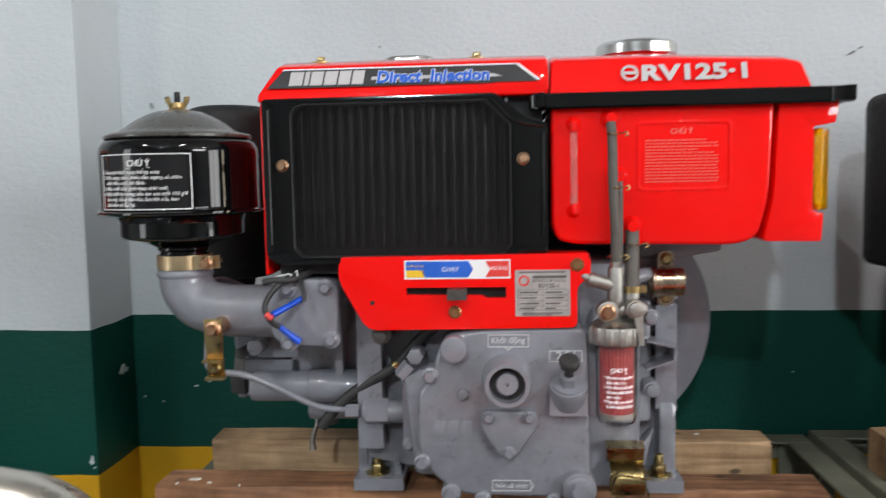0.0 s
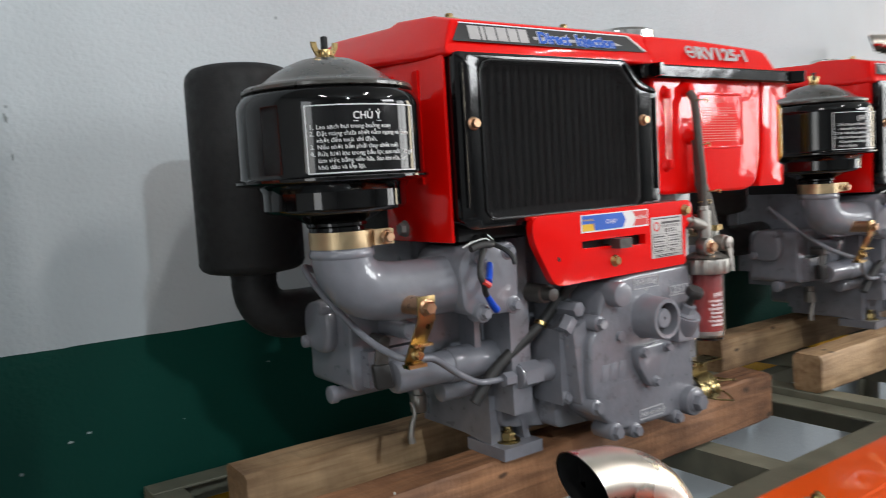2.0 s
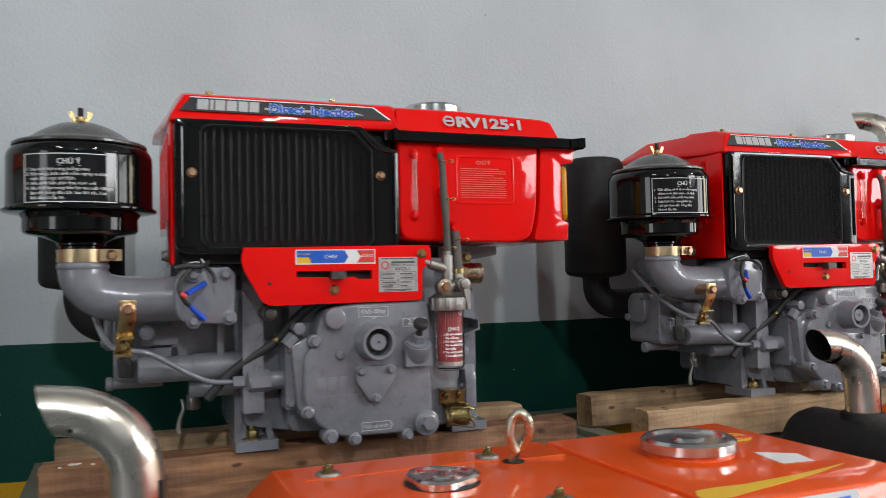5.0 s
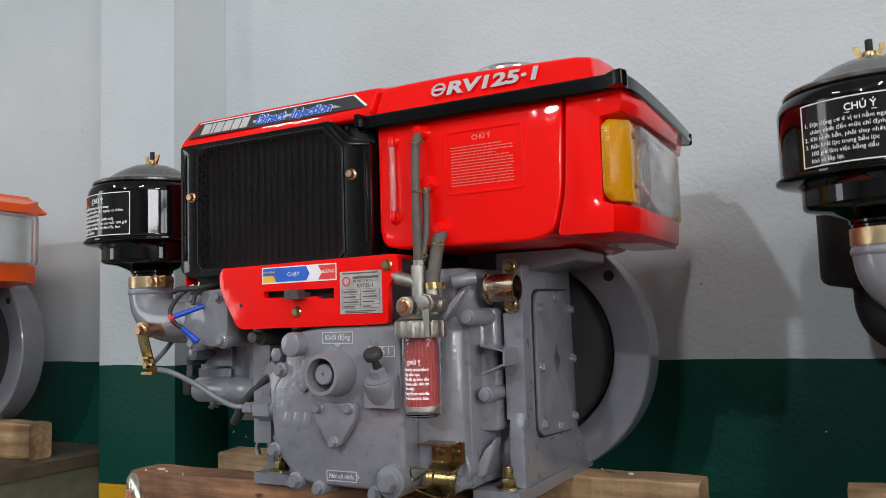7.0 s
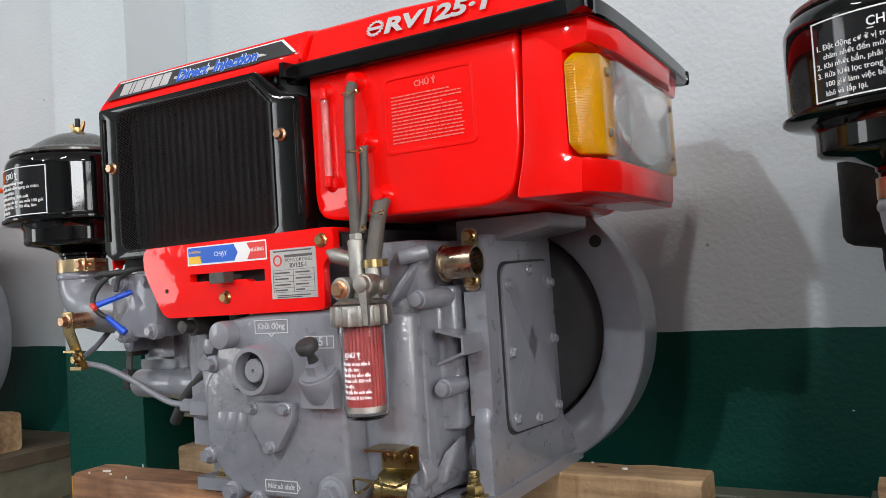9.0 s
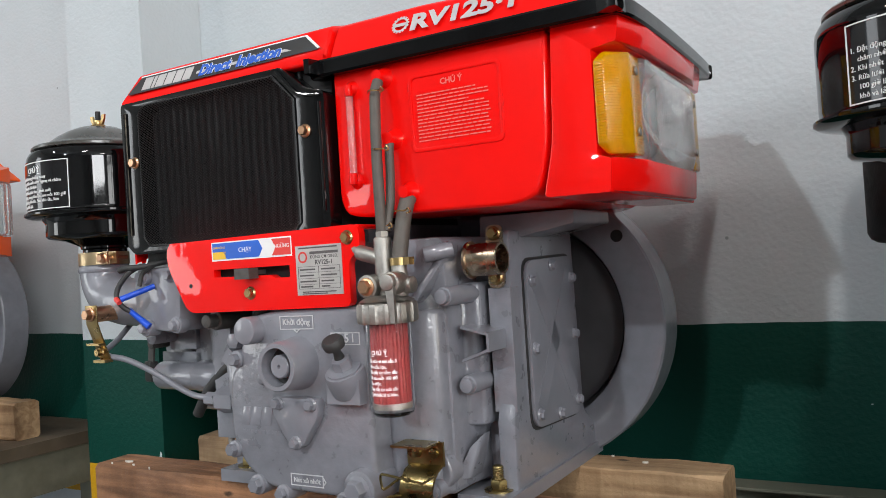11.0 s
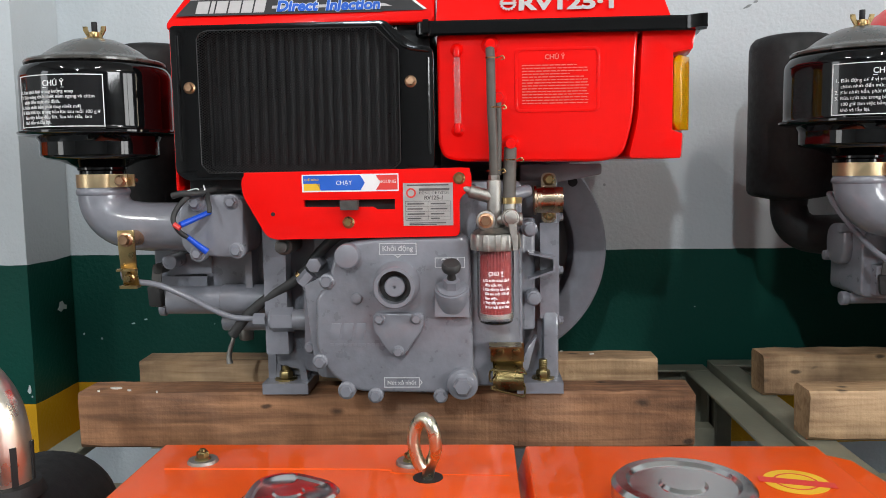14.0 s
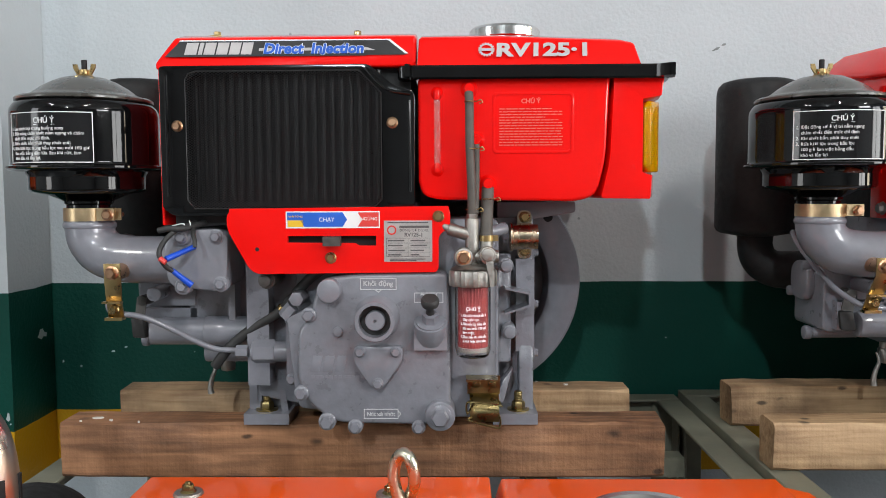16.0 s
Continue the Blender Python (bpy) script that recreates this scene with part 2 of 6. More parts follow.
def wall_paint():
    """Pale blue-grey over a dark green band, a yellow band and pale blue again, brushed by hand over rough plaster."""
    m = bpy.data.materials.new("banded_wall_paint")
    m.use_nodes = True
    nt = m.node_tree
    b = nt.nodes["Principled BSDF"]
    L = nt.links.new
    geo = nt.nodes.new("ShaderNodeNewGeometry")
    sep = nt.nodes.new("ShaderNodeSeparateXYZ")
    L(geo.outputs["Position"], sep.inputs[0])
    wob = nt.nodes.new("ShaderNodeTexNoise")
    wob.inputs["Scale"].default_value, wob.inputs["Detail"].default_value = 9, 5
    L(geo.outputs["Position"], wob.inputs["Vector"])
    ma = nt.nodes.new("ShaderNodeMath")
    ma.operation = "MULTIPLY_ADD"
    ma.inputs[1].default_value = 0.004
    half = nt.nodes.new("ShaderNodeMath")
    half.operation = "MULTIPLY"
    half.inputs[1].default_value = 0.5
    L(sep.outputs["Z"], half.inputs[0])
    L(wob.outputs["Fac"], ma.inputs[0]), L(half.outputs[0], ma.inputs[2])
    r = nt.nodes.new("ShaderNodeValToRGB")
    r.color_ramp.interpolation = "CONSTANT"
    e = r.color_ramp.elements
    e[0].position, e[0].color = 0.0, (0.52, 0.57, 0.61, 1)
    e[1].position, e[1].color = 0.3075, (0.62, 0.33, 0.012, 1)
    k = e.new(0.374)
    k.color = (0.003, 0.054, 0.039, 1)
    k = e.new(0.508)
    k.color = (0.53, 0.568, 0.59, 1)
    L(ma.outputs[0], r.inputs["Fac"])
    n1 = nt.nodes.new("ShaderNodeTexNoise")
    n1.inputs["Scale"].default_value, n1.inputs["Detail"].default_value = 3.0, 6
    L(geo.outputs["Position"], n1.inputs["Vector"])
    mr = nt.nodes.new("ShaderNodeMapRange")
    mr.inputs["From Min"].default_value, mr.inputs["From Max"].default_value = 0.3, 0.7
    mr.inputs["To Min"].default_value, mr.inputs["To Max"].default_value = 0.93, 1.05
    L(n1.outputs["Fac"], mr.inputs["Value"])
    sc = nt.nodes.new("ShaderNodeVectorMath")
    sc.operation = "SCALE"
    L(r.outputs[0], sc.inputs[0]), L(mr.outputs[0], sc.inputs["Scale"])
    # small chips and specks
    vo = nt.nodes.new("ShaderNodeTexVoronoi")
    vo.inputs["Scale"].default_value = 9
    L(geo.outputs["Position"], vo.inputs["Vector"])
    sp = nt.nodes.new("ShaderNodeMapRange")
    sp.inputs["From Min"].default_value, sp.inputs["From Max"].default_value = 0.022, 0.03
    sp.inputs["To Min"].default_value, sp.inputs["To Max"].default_value = 1.0, 0.0
    L(vo.outputs["Distance"], sp.inputs["Value"])
    mx = nt.nodes.new("ShaderNodeMix")
    mx.data_type = "RGBA"
    mx.inputs["B"].default_value = (0.3, 0.33, 0.34, 1)
    L(sp.outputs[0], mx.inputs["Factor"]), L(sc.outputs[0], mx.inputs["A"])
    L(mx.outputs["Result"], b.inputs["Base Color"])
    b.inputs["Roughness"].default_value = 0.5
    b.inputs["Specular IOR Level"].default_value = 0.2
    n4 = nt.nodes.new("ShaderNodeTexNoise")
    n4.inputs["Scale"].default_value, n4.inputs["Detail"].default_value = 125, 5
    L(geo.outputs["Position"], n4.inputs["Vector"])
    n5 = nt.nodes.new("ShaderNodeTexNoise")
    n5.inputs["Scale"].default_value, n5.inputs["Detail"].default_value = 14, 3
    L(geo.outputs["Position"], n5.inputs["Vector"])
    hs = nt.nodes.new("ShaderNodeMath")
    L(n4.outputs["Fac"], hs.inputs[0]), L(n5.outputs["Fac"], hs.inputs[1])
    bp = nt.nodes.new("ShaderNodeBump")
    bp.inputs["Strength"].default_value, bp.inputs["Distance"].default_value = 0.75, 0.0019
    L(hs.outputs[0], bp.inputs["Height"]), L(bp.outputs[0], b.inputs["Normal"])
    return m


WALLM = wall_paint()

# ---- mesh helpers ----


def finish(bm, name, material, shift=(0, 0, 0)):
    bmesh.ops.recalc_face_normals(bm, faces=bm.faces[:])
    me = bpy.data.meshes.new(name)
    bmesh.ops.translate(bm, verts=bm.verts[:], vec=(-shift[0], -shift[1], -shift[2]))
    bm.to_mesh(me)
    bm.free()
    for p in me.polygons:
        p.use_smooth = True
    me.set_sharp_from_angle(angle=radians(38))
    me.materials.append(material)
    return me


BASE = [0.0, 0.0, 0.0]


def part(name, bm, material, parent, label=""):
    """Links a bmesh as one mesh under a thing or a part; all parts of a thing share its origin."""
    ob = new(name, finish(bm, name, material, BASE))
    ob.parent = parent
    if label:
        ob["label"] = label
    return ob


def thing(name, at, label, category, group="", kind=""):
    BASE[:] = at
    ob = new(name)
    ob.empty_display_size = 0.05
    ob.location = at
    return tagged(ob, label, category, group, kind)


def solo(name, bm, material, label="", category="", group="", kind=""):
    ob = new(name, finish(bm, name, material))
    return tagged(ob, label, category, group, kind)


def bev(bm, w, seg=2, angle=30):
    if w:
        ed = [e for e in bm.edges if len(e.link_faces) == 2 and e.calc_face_angle(0) > radians(angle)]
        bmesh.ops.bevel(bm, geom=ed, offset=w, segments=seg, affect="EDGES", profile=0.5, clamp_overlap=True)
    return bm


def box(x0, x1, y0, y1, z0, z1, w=0.0, seg=2):
    bm = bmesh.new()
    v = [bm.verts.new((x, y, z)) for x in (x0, x1) for y in (y0, y1) for z in (z0, z1)]
    for f in ((0, 1, 3, 2), (4, 6, 7, 5), (0, 4, 5, 1), (2, 3, 7, 6), (0, 2, 6, 4), (1, 5, 7, 3)):
        bm.faces.new([v[i] for i in f])
    return bev(bm, w, seg)


def rounded(poly, r, n=4):
    """A closed outline with its corners rounded; r is one radius or one for each corner."""
    out = []
    k = len(poly)
    for i in range(k):
        p, a, c = Vector(poly[i]), Vector(poly[i - 1]), Vector(poly[(i + 1) % k])
        rr = r[i] if isinstance(r, (list, tuple)) else r
        if rr <= 0:
            out.append(tuple(p))
            continue
        u, w = (a - p), (c - p)
        d = min(rr, 0.49 * u.length, 0.49 * w.length)
        s, e = p + u.normalized() * d, p + w.normalized() * d
        for j in range(n + 1):
            t = j / n
            out.append(tuple(s * (1 - t) ** 2 + p * 2 * t * (1 - t) + e * t * t))
    return out


AX = {"y": lambda u, v, h: (u, h, v), "x": lambda u, v, h: (h, u, v), "z": lambda u, v, h: (u, v, h)}


def prism(poly, a, b, axis="y", w=0.0, seg=2, holes=()):
    """An outline (xz for axis y, yz for x, xy for z) drawn out from a to b, with holes."""
    bm = bmesh.new()
    put = AX[axis]
    if not holes:
        lo = [bm.verts.new(put(u, v, a)) for u, v in poly]
        hi = [bm.verts.new(put(u, v, b)) for u, v in poly]
        bm.faces.new(lo), bm.faces.new(hi)
        for i in range(len(poly)):
            j = (i + 1) % len(poly)
            bm.faces.new((lo[i], lo[j], hi[j], hi[i]))
    else:
        for h in (a, b):
            ed = []
            for loop in (poly, *holes):
                vs = [bm.verts.new(put(u, v, h)) for u, v in loop]
                ed += [bm.edges.new((vs[i], vs[(i + 1) % len(vs)])) for i in range(len(vs))]
            bmesh.ops.triangle_fill(bm, use_beauty=True, use_dissolve=False, edges=ed)
        n = sum(len(q) for q in (poly, *holes))
        bm.verts.ensure_lookup_table()
        base = 0
        for loop in (poly, *holes):
            for i in range(len(loop)):
                j = (i + 1) % len(loop)
                bm.faces.new((bm.verts[base + i], bm.verts[base + j], bm.verts[n + base + j], bm.verts[n + base + i]))
            base += len(loop)
    bmesh.ops.recalc_face_normals(bm, faces=bm.faces[:])
    return bev(bm, w, seg, 50)


def turn_to(axis):
    return Vector((0, 0, 1)).rotation_difference(Vector(axis).normalized()).to_matrix().to_4x4()


def lathe(profile, at=(0, 0, 0), axis=(0, 0, 1), n=32):
    """A profile of (radius, height) turned about an axis through at."""
    bm = bmesh.new()
    m = Matrix.Translation(at) @ turn_to(axis)
    rings = []
    for r, h in profile:
        if r < 1e-6:
            rings.append([bm.verts.new(m @ Vector((0, 0, h)))])
        else:
            rings.append([bm.verts.new(m @ Vector((r * math.cos(2 * math.pi * i / n), r * math.sin(2 * math.pi * i / n), h))) for i in range(n)])
    for p, q in zip(rings, rings[1:]):
        for i in range(n):
            j = (i + 1) % n
            if len(p) == 1 and len(q) == 1:
                continue
            if len(p) == 1:
                bm.faces.new((p[0], q[j], q[i]))
            elif len(q) == 1:
                bm.faces.new((p[i], p[j], q[0]))
            else:
                bm.faces.new((p[i], p[j], q[j], q[i]))
    for ring in (rings[0], rings[-1]):
        if len(ring) > 2 and profile[0] != profile[-1]:
            bm.faces.new(ring)
    return bm


def rod(p, q, r, n=20, w=0.0, r2=None):
    p, q = Vector(p), Vector(q)
    h = (q - p).length
    r2 = r if r2 is None else r2
    prof = [(r, 0), (r2, h)] if not w else [(0, 0), (r - w, 0), (r - w * 0.3, w * 0.3), (r, w), (r2, h - w), (r2 - w * 0.3, h - w * 0.3), (r2 - w, h), (0, h)]
    return lathe(prof, p, q - p, n)


def smooth_path(pts, n=8):
    pts = [Vector(p) for p in pts]
    ext = [2 * pts[0] - pts[1], *pts, 2 * pts[-1] - pts[-2]]
    out = []
    for i in range(1, len(ext) - 2):
        a, b, c, d = ext[i - 1:i + 3]
        for j in range(n):
            t = j / n
            out.append(0.5 * (2 * b + (c - a) * t + (2 * a - 5 * b + 4 * c - d) * t * t + (3 * b - a - 3 * c + d) * t ** 3))
    return out + [pts[-1]]


def tube(pts, r, n=12, steps=8, hollow=0.0, closed=False):
    """A pipe of radius r (one number, or one for each end) along a smooth path."""
    path = smooth_path(pts, steps) if steps else [Vector(p) for p in pts]
    if closed:
        path = path[:-1]
    bm = bmesh.new()
    k = len(path)
    up = None
    rings = []
    for i, p in enumerate(path):
        d = (path[(i + 1) % k] - path[i - 1]) if closed else (path[min(i + 1, k - 1)] - path[max(i - 1, 0)])
        d.normalize()
        if up is None:
            up = d.orthogonal().normalized()
        up = (up - d * up.dot(d)).normalized()
        side = d.cross(up)
        rr = r if isinstance(r, (int, float)) else r[0] + (r[1] - r[0]) * i / (k - 1)
        rings.append([bm.verts.new(p + rr * (up * math.cos(2 * math.pi * j / n) + side * math.sin(2 * math.pi * j / n))) for j in range(n)])
    for a, b in list(zip(rings, rings[1:])) + ([(rings[-1], rings[0])] if closed else []):
        for j in range(n):
            bm.faces.new((a[j], a[(j + 1) % n], b[(j + 1) % n], b[j]))
    if not closed:
        bm.faces.new(rings[0]), bm.faces.new(rings[-1])
    return bm


def join(*bms):
    out = bmesh.new()
    for bm in bms:
        me = bpy.data.meshes.new("join")
        bm.to_mesh(me)
        bm.free()
        out.from_mesh(me)
        bpy.data.meshes.remove(me)
    return out


def hexhead(at, axis, size=0.012, h=0.007, flange=True, stud=0.0):
    """A hexagon bolt head with a flange; at is on the surface, axis points out."""
    ax = Vector(axis).normalized()
    at = Vector(at)
    s = size / 2 / math.cos(radians(30))
    parts = [lathe([(0, 0), (s * 1.02, 0), (s, h * 0.8), (s * 0.86, h), (0, h)], at + ax * (0.0018 if flange else 0), ax, 6)]
    if flange:
        parts.append(lathe([(0, 0), (size * 0.76, 0), (size * 0.76, 0.001), (size * 0.6, 0.0026), (0, 0.0026)], at, ax, 20))
    if stud:
        parts.append(rod(at, at + ax * stud, size * 0.3, 12, 0.001))
    return join(*parts)


def lettering(body, size, height_z=0.0004, bold=0.0, shear=0.0, space=1.0, align="LEFT"):
    """Built-in font as a flat bmesh in xy, thin in z."""
    cu = bpy.data.curves.new("lettering", "FONT")
    cu.body, cu.size, cu.extrude, cu.offset, cu.shear, cu.space_character, cu.align_x = body, size, height_z, bold, shear, space, align
    cu.resolution_u = 3
    ob = bpy.data.objects.new("lettering", cu)
    scene.collection.objects.link(ob)
    bpy.context.view_layer.update()
    me = bpy.data.meshes.new_from_object(ob.evaluated_get(bpy.context.evaluated_depsgraph_get()))
    bm = bmesh.new()
    bm.from_mesh(me)
    bpy.data.objects.remove(ob)
    bpy.data.curves.remove(cu)
    bpy.data.meshes.remove(me)
    return bm


def fit_width(bm, width=0.0, height=0.0):
    xs, ys = [v.co.x for v in bm.verts], [v.co.y for v in bm.verts]
    sx = width / (max(xs) - min(xs)) if width else 1
    sy = height / (max(ys) - min(ys)) if height else sx
    x0, y0 = min(xs), min(ys)
    for v in bm.verts:
        v.co.x, v.co.y = (v.co.x - x0) * sx, (v.co.y - y0) * sy
    return bm


def facing(bm, x, y, z, tilt=0.0):
    """Stands flat xy work upright, facing -y, with its origin at (x, y, z)."""
    bmesh.ops.transform(bm, matrix=pose(x, y, z, 90 + tilt), verts=bm.verts[:])
    return bm


def wrap(bm, cx, cy, r, theta0):
    """Bends work that stands in xz about a vertical cylinder: its x becomes arc length from theta0 (degrees, 0 faces -y, + to the right)."""
    for v in bm.verts:
        a = radians(theta0) + v.co.x / r
        rr = r - v.co.y
        v.co.x, v.co.y = cx + rr * math.sin(a), cy - rr * math.cos(a)
    return bm


def bars(x0, z_list, widths, h, y, t=0.0004):
    return join(*[box(x0, x0 + w, y - t, y, z, z + h) for z, w in zip(z_list, widths)])

# ---- the hall ----
solo("wall_north", box(-5.0, 7.25, 1.586, 1.82, 0, 4.6), WALLM, "pale blue-grey plaster wall with green and yellow painted bands", "wall", kind="structure")
solo("wall_pillar", box(-1.005, -0.757, 1.42, 1.588, 0, 4.6, 0.004), WALLM, "shallow plastered pillar painted like the wall", "pillar", kind="structure")
solo("wall_west", join(box(-5.25, -5.0, -9.25, -3.0, 0, 4.6), box(-5.25, -5.0, -1.4, 1.82, 0, 4.6), box(-5.25, -5.0, -3.0, -1.4, 0, 0.65), box(-5.25, -5.0, -3.0, -1.4, 3.15, 4.6)), HALLM, "plain painted hall wall with a tall window", "wall", kind="structure")
# the high opening is invented to hold the flank fill
solo("wall_east", join(box(7.0, 7.25, -9.25, -6.9, 0, 4.6), box(7.0, 7.25, -3.5, -2.85, 0, 4.6), box(7.0, 7.25, -6.9, -3.5, 0, 2.3), box(7.0, 7.25, -6.9, -3.5, 4.1, 4.6), box(7.0, 7.25, 1.2, 1.58, 0, 4.6), box(7.0, 7.25, -2.85, 1.2, 3.45, 4.6)), HALLM, "plain hall wall with a wide doorway and an added high opening for the fill light", "wall", kind="structure")
solo("wall_south", box(-5.0, 7.0, -9.25, -9.0, 0, 4.6), HALLM, "plain painted hall wall", "wall", kind="structure")
solo("floor", box(-5.25, 7.25, -9.25, 1.82, -0.15, 0.0), FLOORM, "plain grey floor", "floor", kind="structure")
solo("ceiling", box(-5.25, 7.25, -9.25, 1.82, 4.6, 4.8), CEILM, "plain painted ceiling", "ceiling", kind="structure")
solo("ground", box(-60, 60, -60, 60, -0.4, -0.16), mat("yard_concrete", (0.3, 0.3, 0.28), 0.8, vary=0.2, grain=3), "concrete yard outside the hall", "ground", kind="structure")

# unseen bars and panels added before the doorway lamps to divide their reflections
door = thing("door_1", (6.6, -0.82, 0), "added dark bars and panels that break up the doorway light in reflections", "door", kind="structure")
FRAMEM = mat("breakup_frame_paint", (0.06, 0.06, 0.065), 0.5)
for y in (-2.79, -1.62, -0.45, 0.1, 1.13):
    part("frame_post", box(6.6, 6.66, y - 0.035, y + 0.035, 0, 3.38, 0.004), FRAMEM, door)
for z in (0.0, 0.85, 2.35, 3.32):
    part("frame_rail", box(6.602, 6.658, -2.76, 1.1, z, z + 0.07, 0.004), FRAMEM, door)
for y0, y1, z1 in ((-2.755, -1.655, 0.85), (-0.415, 0.065, 2.35), (0.135, 1.095, 0.85)):
    part("door_panel", box(6.615, 6.645, y0, y1, 0.07, z1), FRAMEM, door)


def dark_marks():
    """Scuffs and flecks in the plaster of the back wall."""
    rnd = random.Random(7)
    spots = [(0.645, 1.501, 0.012, 0.003, 25), (0.66, 1.51, 0.005, 0.003, 30), (1.79, 1.86, 0.008, 0.006, 0), (-0.672, 1.365, 0.0025, 0.009, 10), (-0.668, 1.31, 0.0015, 0.006, 0), (0.368, 1.841, 0.005, 0.003, -20), (-0.693, 1.438, 0.004, 0.008, 15), (-0.693, 1.36, 0.003, 0.005, 0), (-0.689, 1.40, 0.0012, 0.02, 4)]
    pale = [(-0.529, 1.585, 0.003, 0.0015, 20), (-0.507, 1.581, 0.003, 0.002, -20), (-0.601, 0.882, 0.004, 0.0022, 10), (-0.629, 0.873, 0.0045, 0.0018, 0), (-0.738, 0.851, 0.002, 0.003, 0), (-0.454, 0.871, 0.0015, 0.001, 0), (-0.30, 0.94, 0.0015, 0.001, 0), (0.55, 0.9, 0.002, 0.001, 0)]
    for x, z, w, h, a in spots + pale:
        n = 9
        poly = []
        for i in range(n):
            t = 2 * math.pi * i / n
            k = rnd.uniform(0.6, 1.15)
            u, v = w * k * math.cos(t), h * k * math.sin(t)
            poly.append((x + u * math.cos(radians(a)) - v * math.sin(radians(a)), z + u * math.sin(radians(a)) + v * math.cos(radians(a))))
        solo("wall_scuff", prism(poly, 1.5845, 1.587), mat_pale if (x, z, w, h, a) in pale else mat_scuff, "small pale fleck on the wall paint" if (x, z, w, h, a) in pale else "small dark chip in the wall paint", "wall mark", "wall marks", "structure")


mat_scuff = mat("scuff", (0.22, 0.24, 0.24), 0.7, vary=0.3)
mat_pale = mat("pale_fleck", (0.5, 0.55, 0.55), 0.6, vary=0.2)
dark_marks()
for x, z, w, h in ((-0.768, 0.776, 0.004, 0.009), (-0.7635, 0.762, 0.002, 0.002)):
    solo("wall_chip", prism([(x - w, z - 0.4 * h), (x - 0.3 * w, z + 0.3 * h), (x, z + h), (x + 0.7 * w, z + 0.7 * h), (x + w, z - 0.6 * h), (x + 0.1 * w, z - h)], 1.4185, 1.4205), mat_pale, "bare plaster chip on the pillar's corner", "wall mark", "wall marks", "structure")
solo("wall_chip", prism([(1.520, 0.915), (1.527, 0.921), (1.530, 0.929), (1.540, 0.930), (1.545, 0.922), (1.555, 0.920), (1.553, 0.911), (1.541, 0.914), (1.533, 0.909)], -0.7575, -0.7555, "x"), mat_pale, "bare plaster chip on the pillar's side", "wall mark", "wall marks", "structure")

# ---- stands ----


def stand(x0, x1, y0, y1, top, label):
    t = thing("steel_stand", ((x0 + x1) / 2, (y0 + y1) / 2, 0), label, "stand", "engine stands")
    w, th = 0.047, 0.005

    def angle(u, side, z1):
        """Profile of an angle bar: flat on top, its flange down along the outer edge u."""
        return [(u, z1), (u + side * w, z1), (u + side * w, z1 - th), (u + side * th, z1 - th), (u + side * th, z1 - 0.045), (u, z1 - 0.045)]

    for y, side in ((y0, 1), (y1, -1)):
        part("rail", prism(angle(y, side, top), x0, x1, "x", 0.0012, 1), STEELFRAME, t)
    for x, side in ((x0, 1), (x1, -1)):
        part("end_rail", prism(angle(x, side, top - 0.001), y0 + w, y1 - w, "y", 0.0012, 1), STEELFRAME, t)
    for x in (x0 + 0.30 * (x1 - x0), x0 + 0.68 * (x1 - x0)):
        part("cross_bar", box(x, x + w, y0 + w, y1 - w, top - 0.052, top - 0.008, 0.003), STEELFRAME, t)
    part("middle_bar", box(x0 + w, x1 - w, y0 + 0.43, y0 + 0.468, top - 0.09, top - 0.054, 0.003), STEELFRAME, t)
    for x, i in ((x0 + 0.001, 1), (x1 - 0.001, -1)):
        for y, j in ((y0 + th + 0.001, 1), (y1 - th - 0.001, -1)):
            part("leg", prism([(x, y), (x + i * w, y), (x + i * w, y + j * th), (x + i * th, y + j * th), (x + i * th, y + j * w), (x, y + j * w)], 0, top - th - 0.001, "z", 0.0012, 1), STEELFRAME, t)
    return t


def beam(x0, x1, y0, y1, z0, z1, material, label, seed):
    """A sawn timber with knocked corners and a slightly wavy top."""
    rnd = random.Random(seed)
    bm = bmesh.new()
    n = 24
    rings = []
    for i in range(n + 1):
        x = x0 + (x1 - x0) * i / n
        d = [rnd.uniform(-0.0012, 0.0012) for _ in range(8)]
        c = 0.003 if 0 < i < n else 0.006
        rings.append([bm.verts.new((x + (rnd.uniform(-0.002, 0.002) if i in (0, n) else 0), y, z)) for y, z in
                      ((y0 + c, z0), (y1 - c, z0), (y1, z0 + c), (y1, z1 - c + d[0]), (y1 - c, z1 + d[1]), (y0 + c + d[2], z1 + d[3]), (y0 + d[4], z1 - c), (y0 + d[5], z0 + c))])
    for a, b in zip(rings, rings[1:]):
        for j in range(8):
            bm.faces.new((a[j], a[(j + 1) % 8], b[(j + 1) % 8], b[j]))
    bm.faces.new(rings[0]), bm.faces.new(rings[-1])
    return solo("timber_beam", bm, material, label, "beam", "beams under the engines")


TOP = 0.785
stand(-0.535, 0.562, 0.885, 1.56, TOP, "grey-green painted steel stand carrying the red engine on beams")
SECOND = 0.797
stand(0.567, 1.70, 0.892, 1.55, SECOND, "grey-green painted steel stand beside the first one")
stand(1.725, 2.85, 0.985, 1.575, TOP, "grey-green painted steel stand at the end of the row")
BROWN = "rough brown sawn timber beam lying on the steel stand"
PALE = "rough pale sawn timber beam lying on the steel stand"
front = beam(-0.487, 0.413, 1.065, 1.131, TOP, 0.868, WOOD, BROWN, 1)
rear = beam(-0.480, 0.405, 1.262, 1.328, TOP, 0.868, WOODPALE, PALE, 2)
BASE[:] = (0, 0, 0)
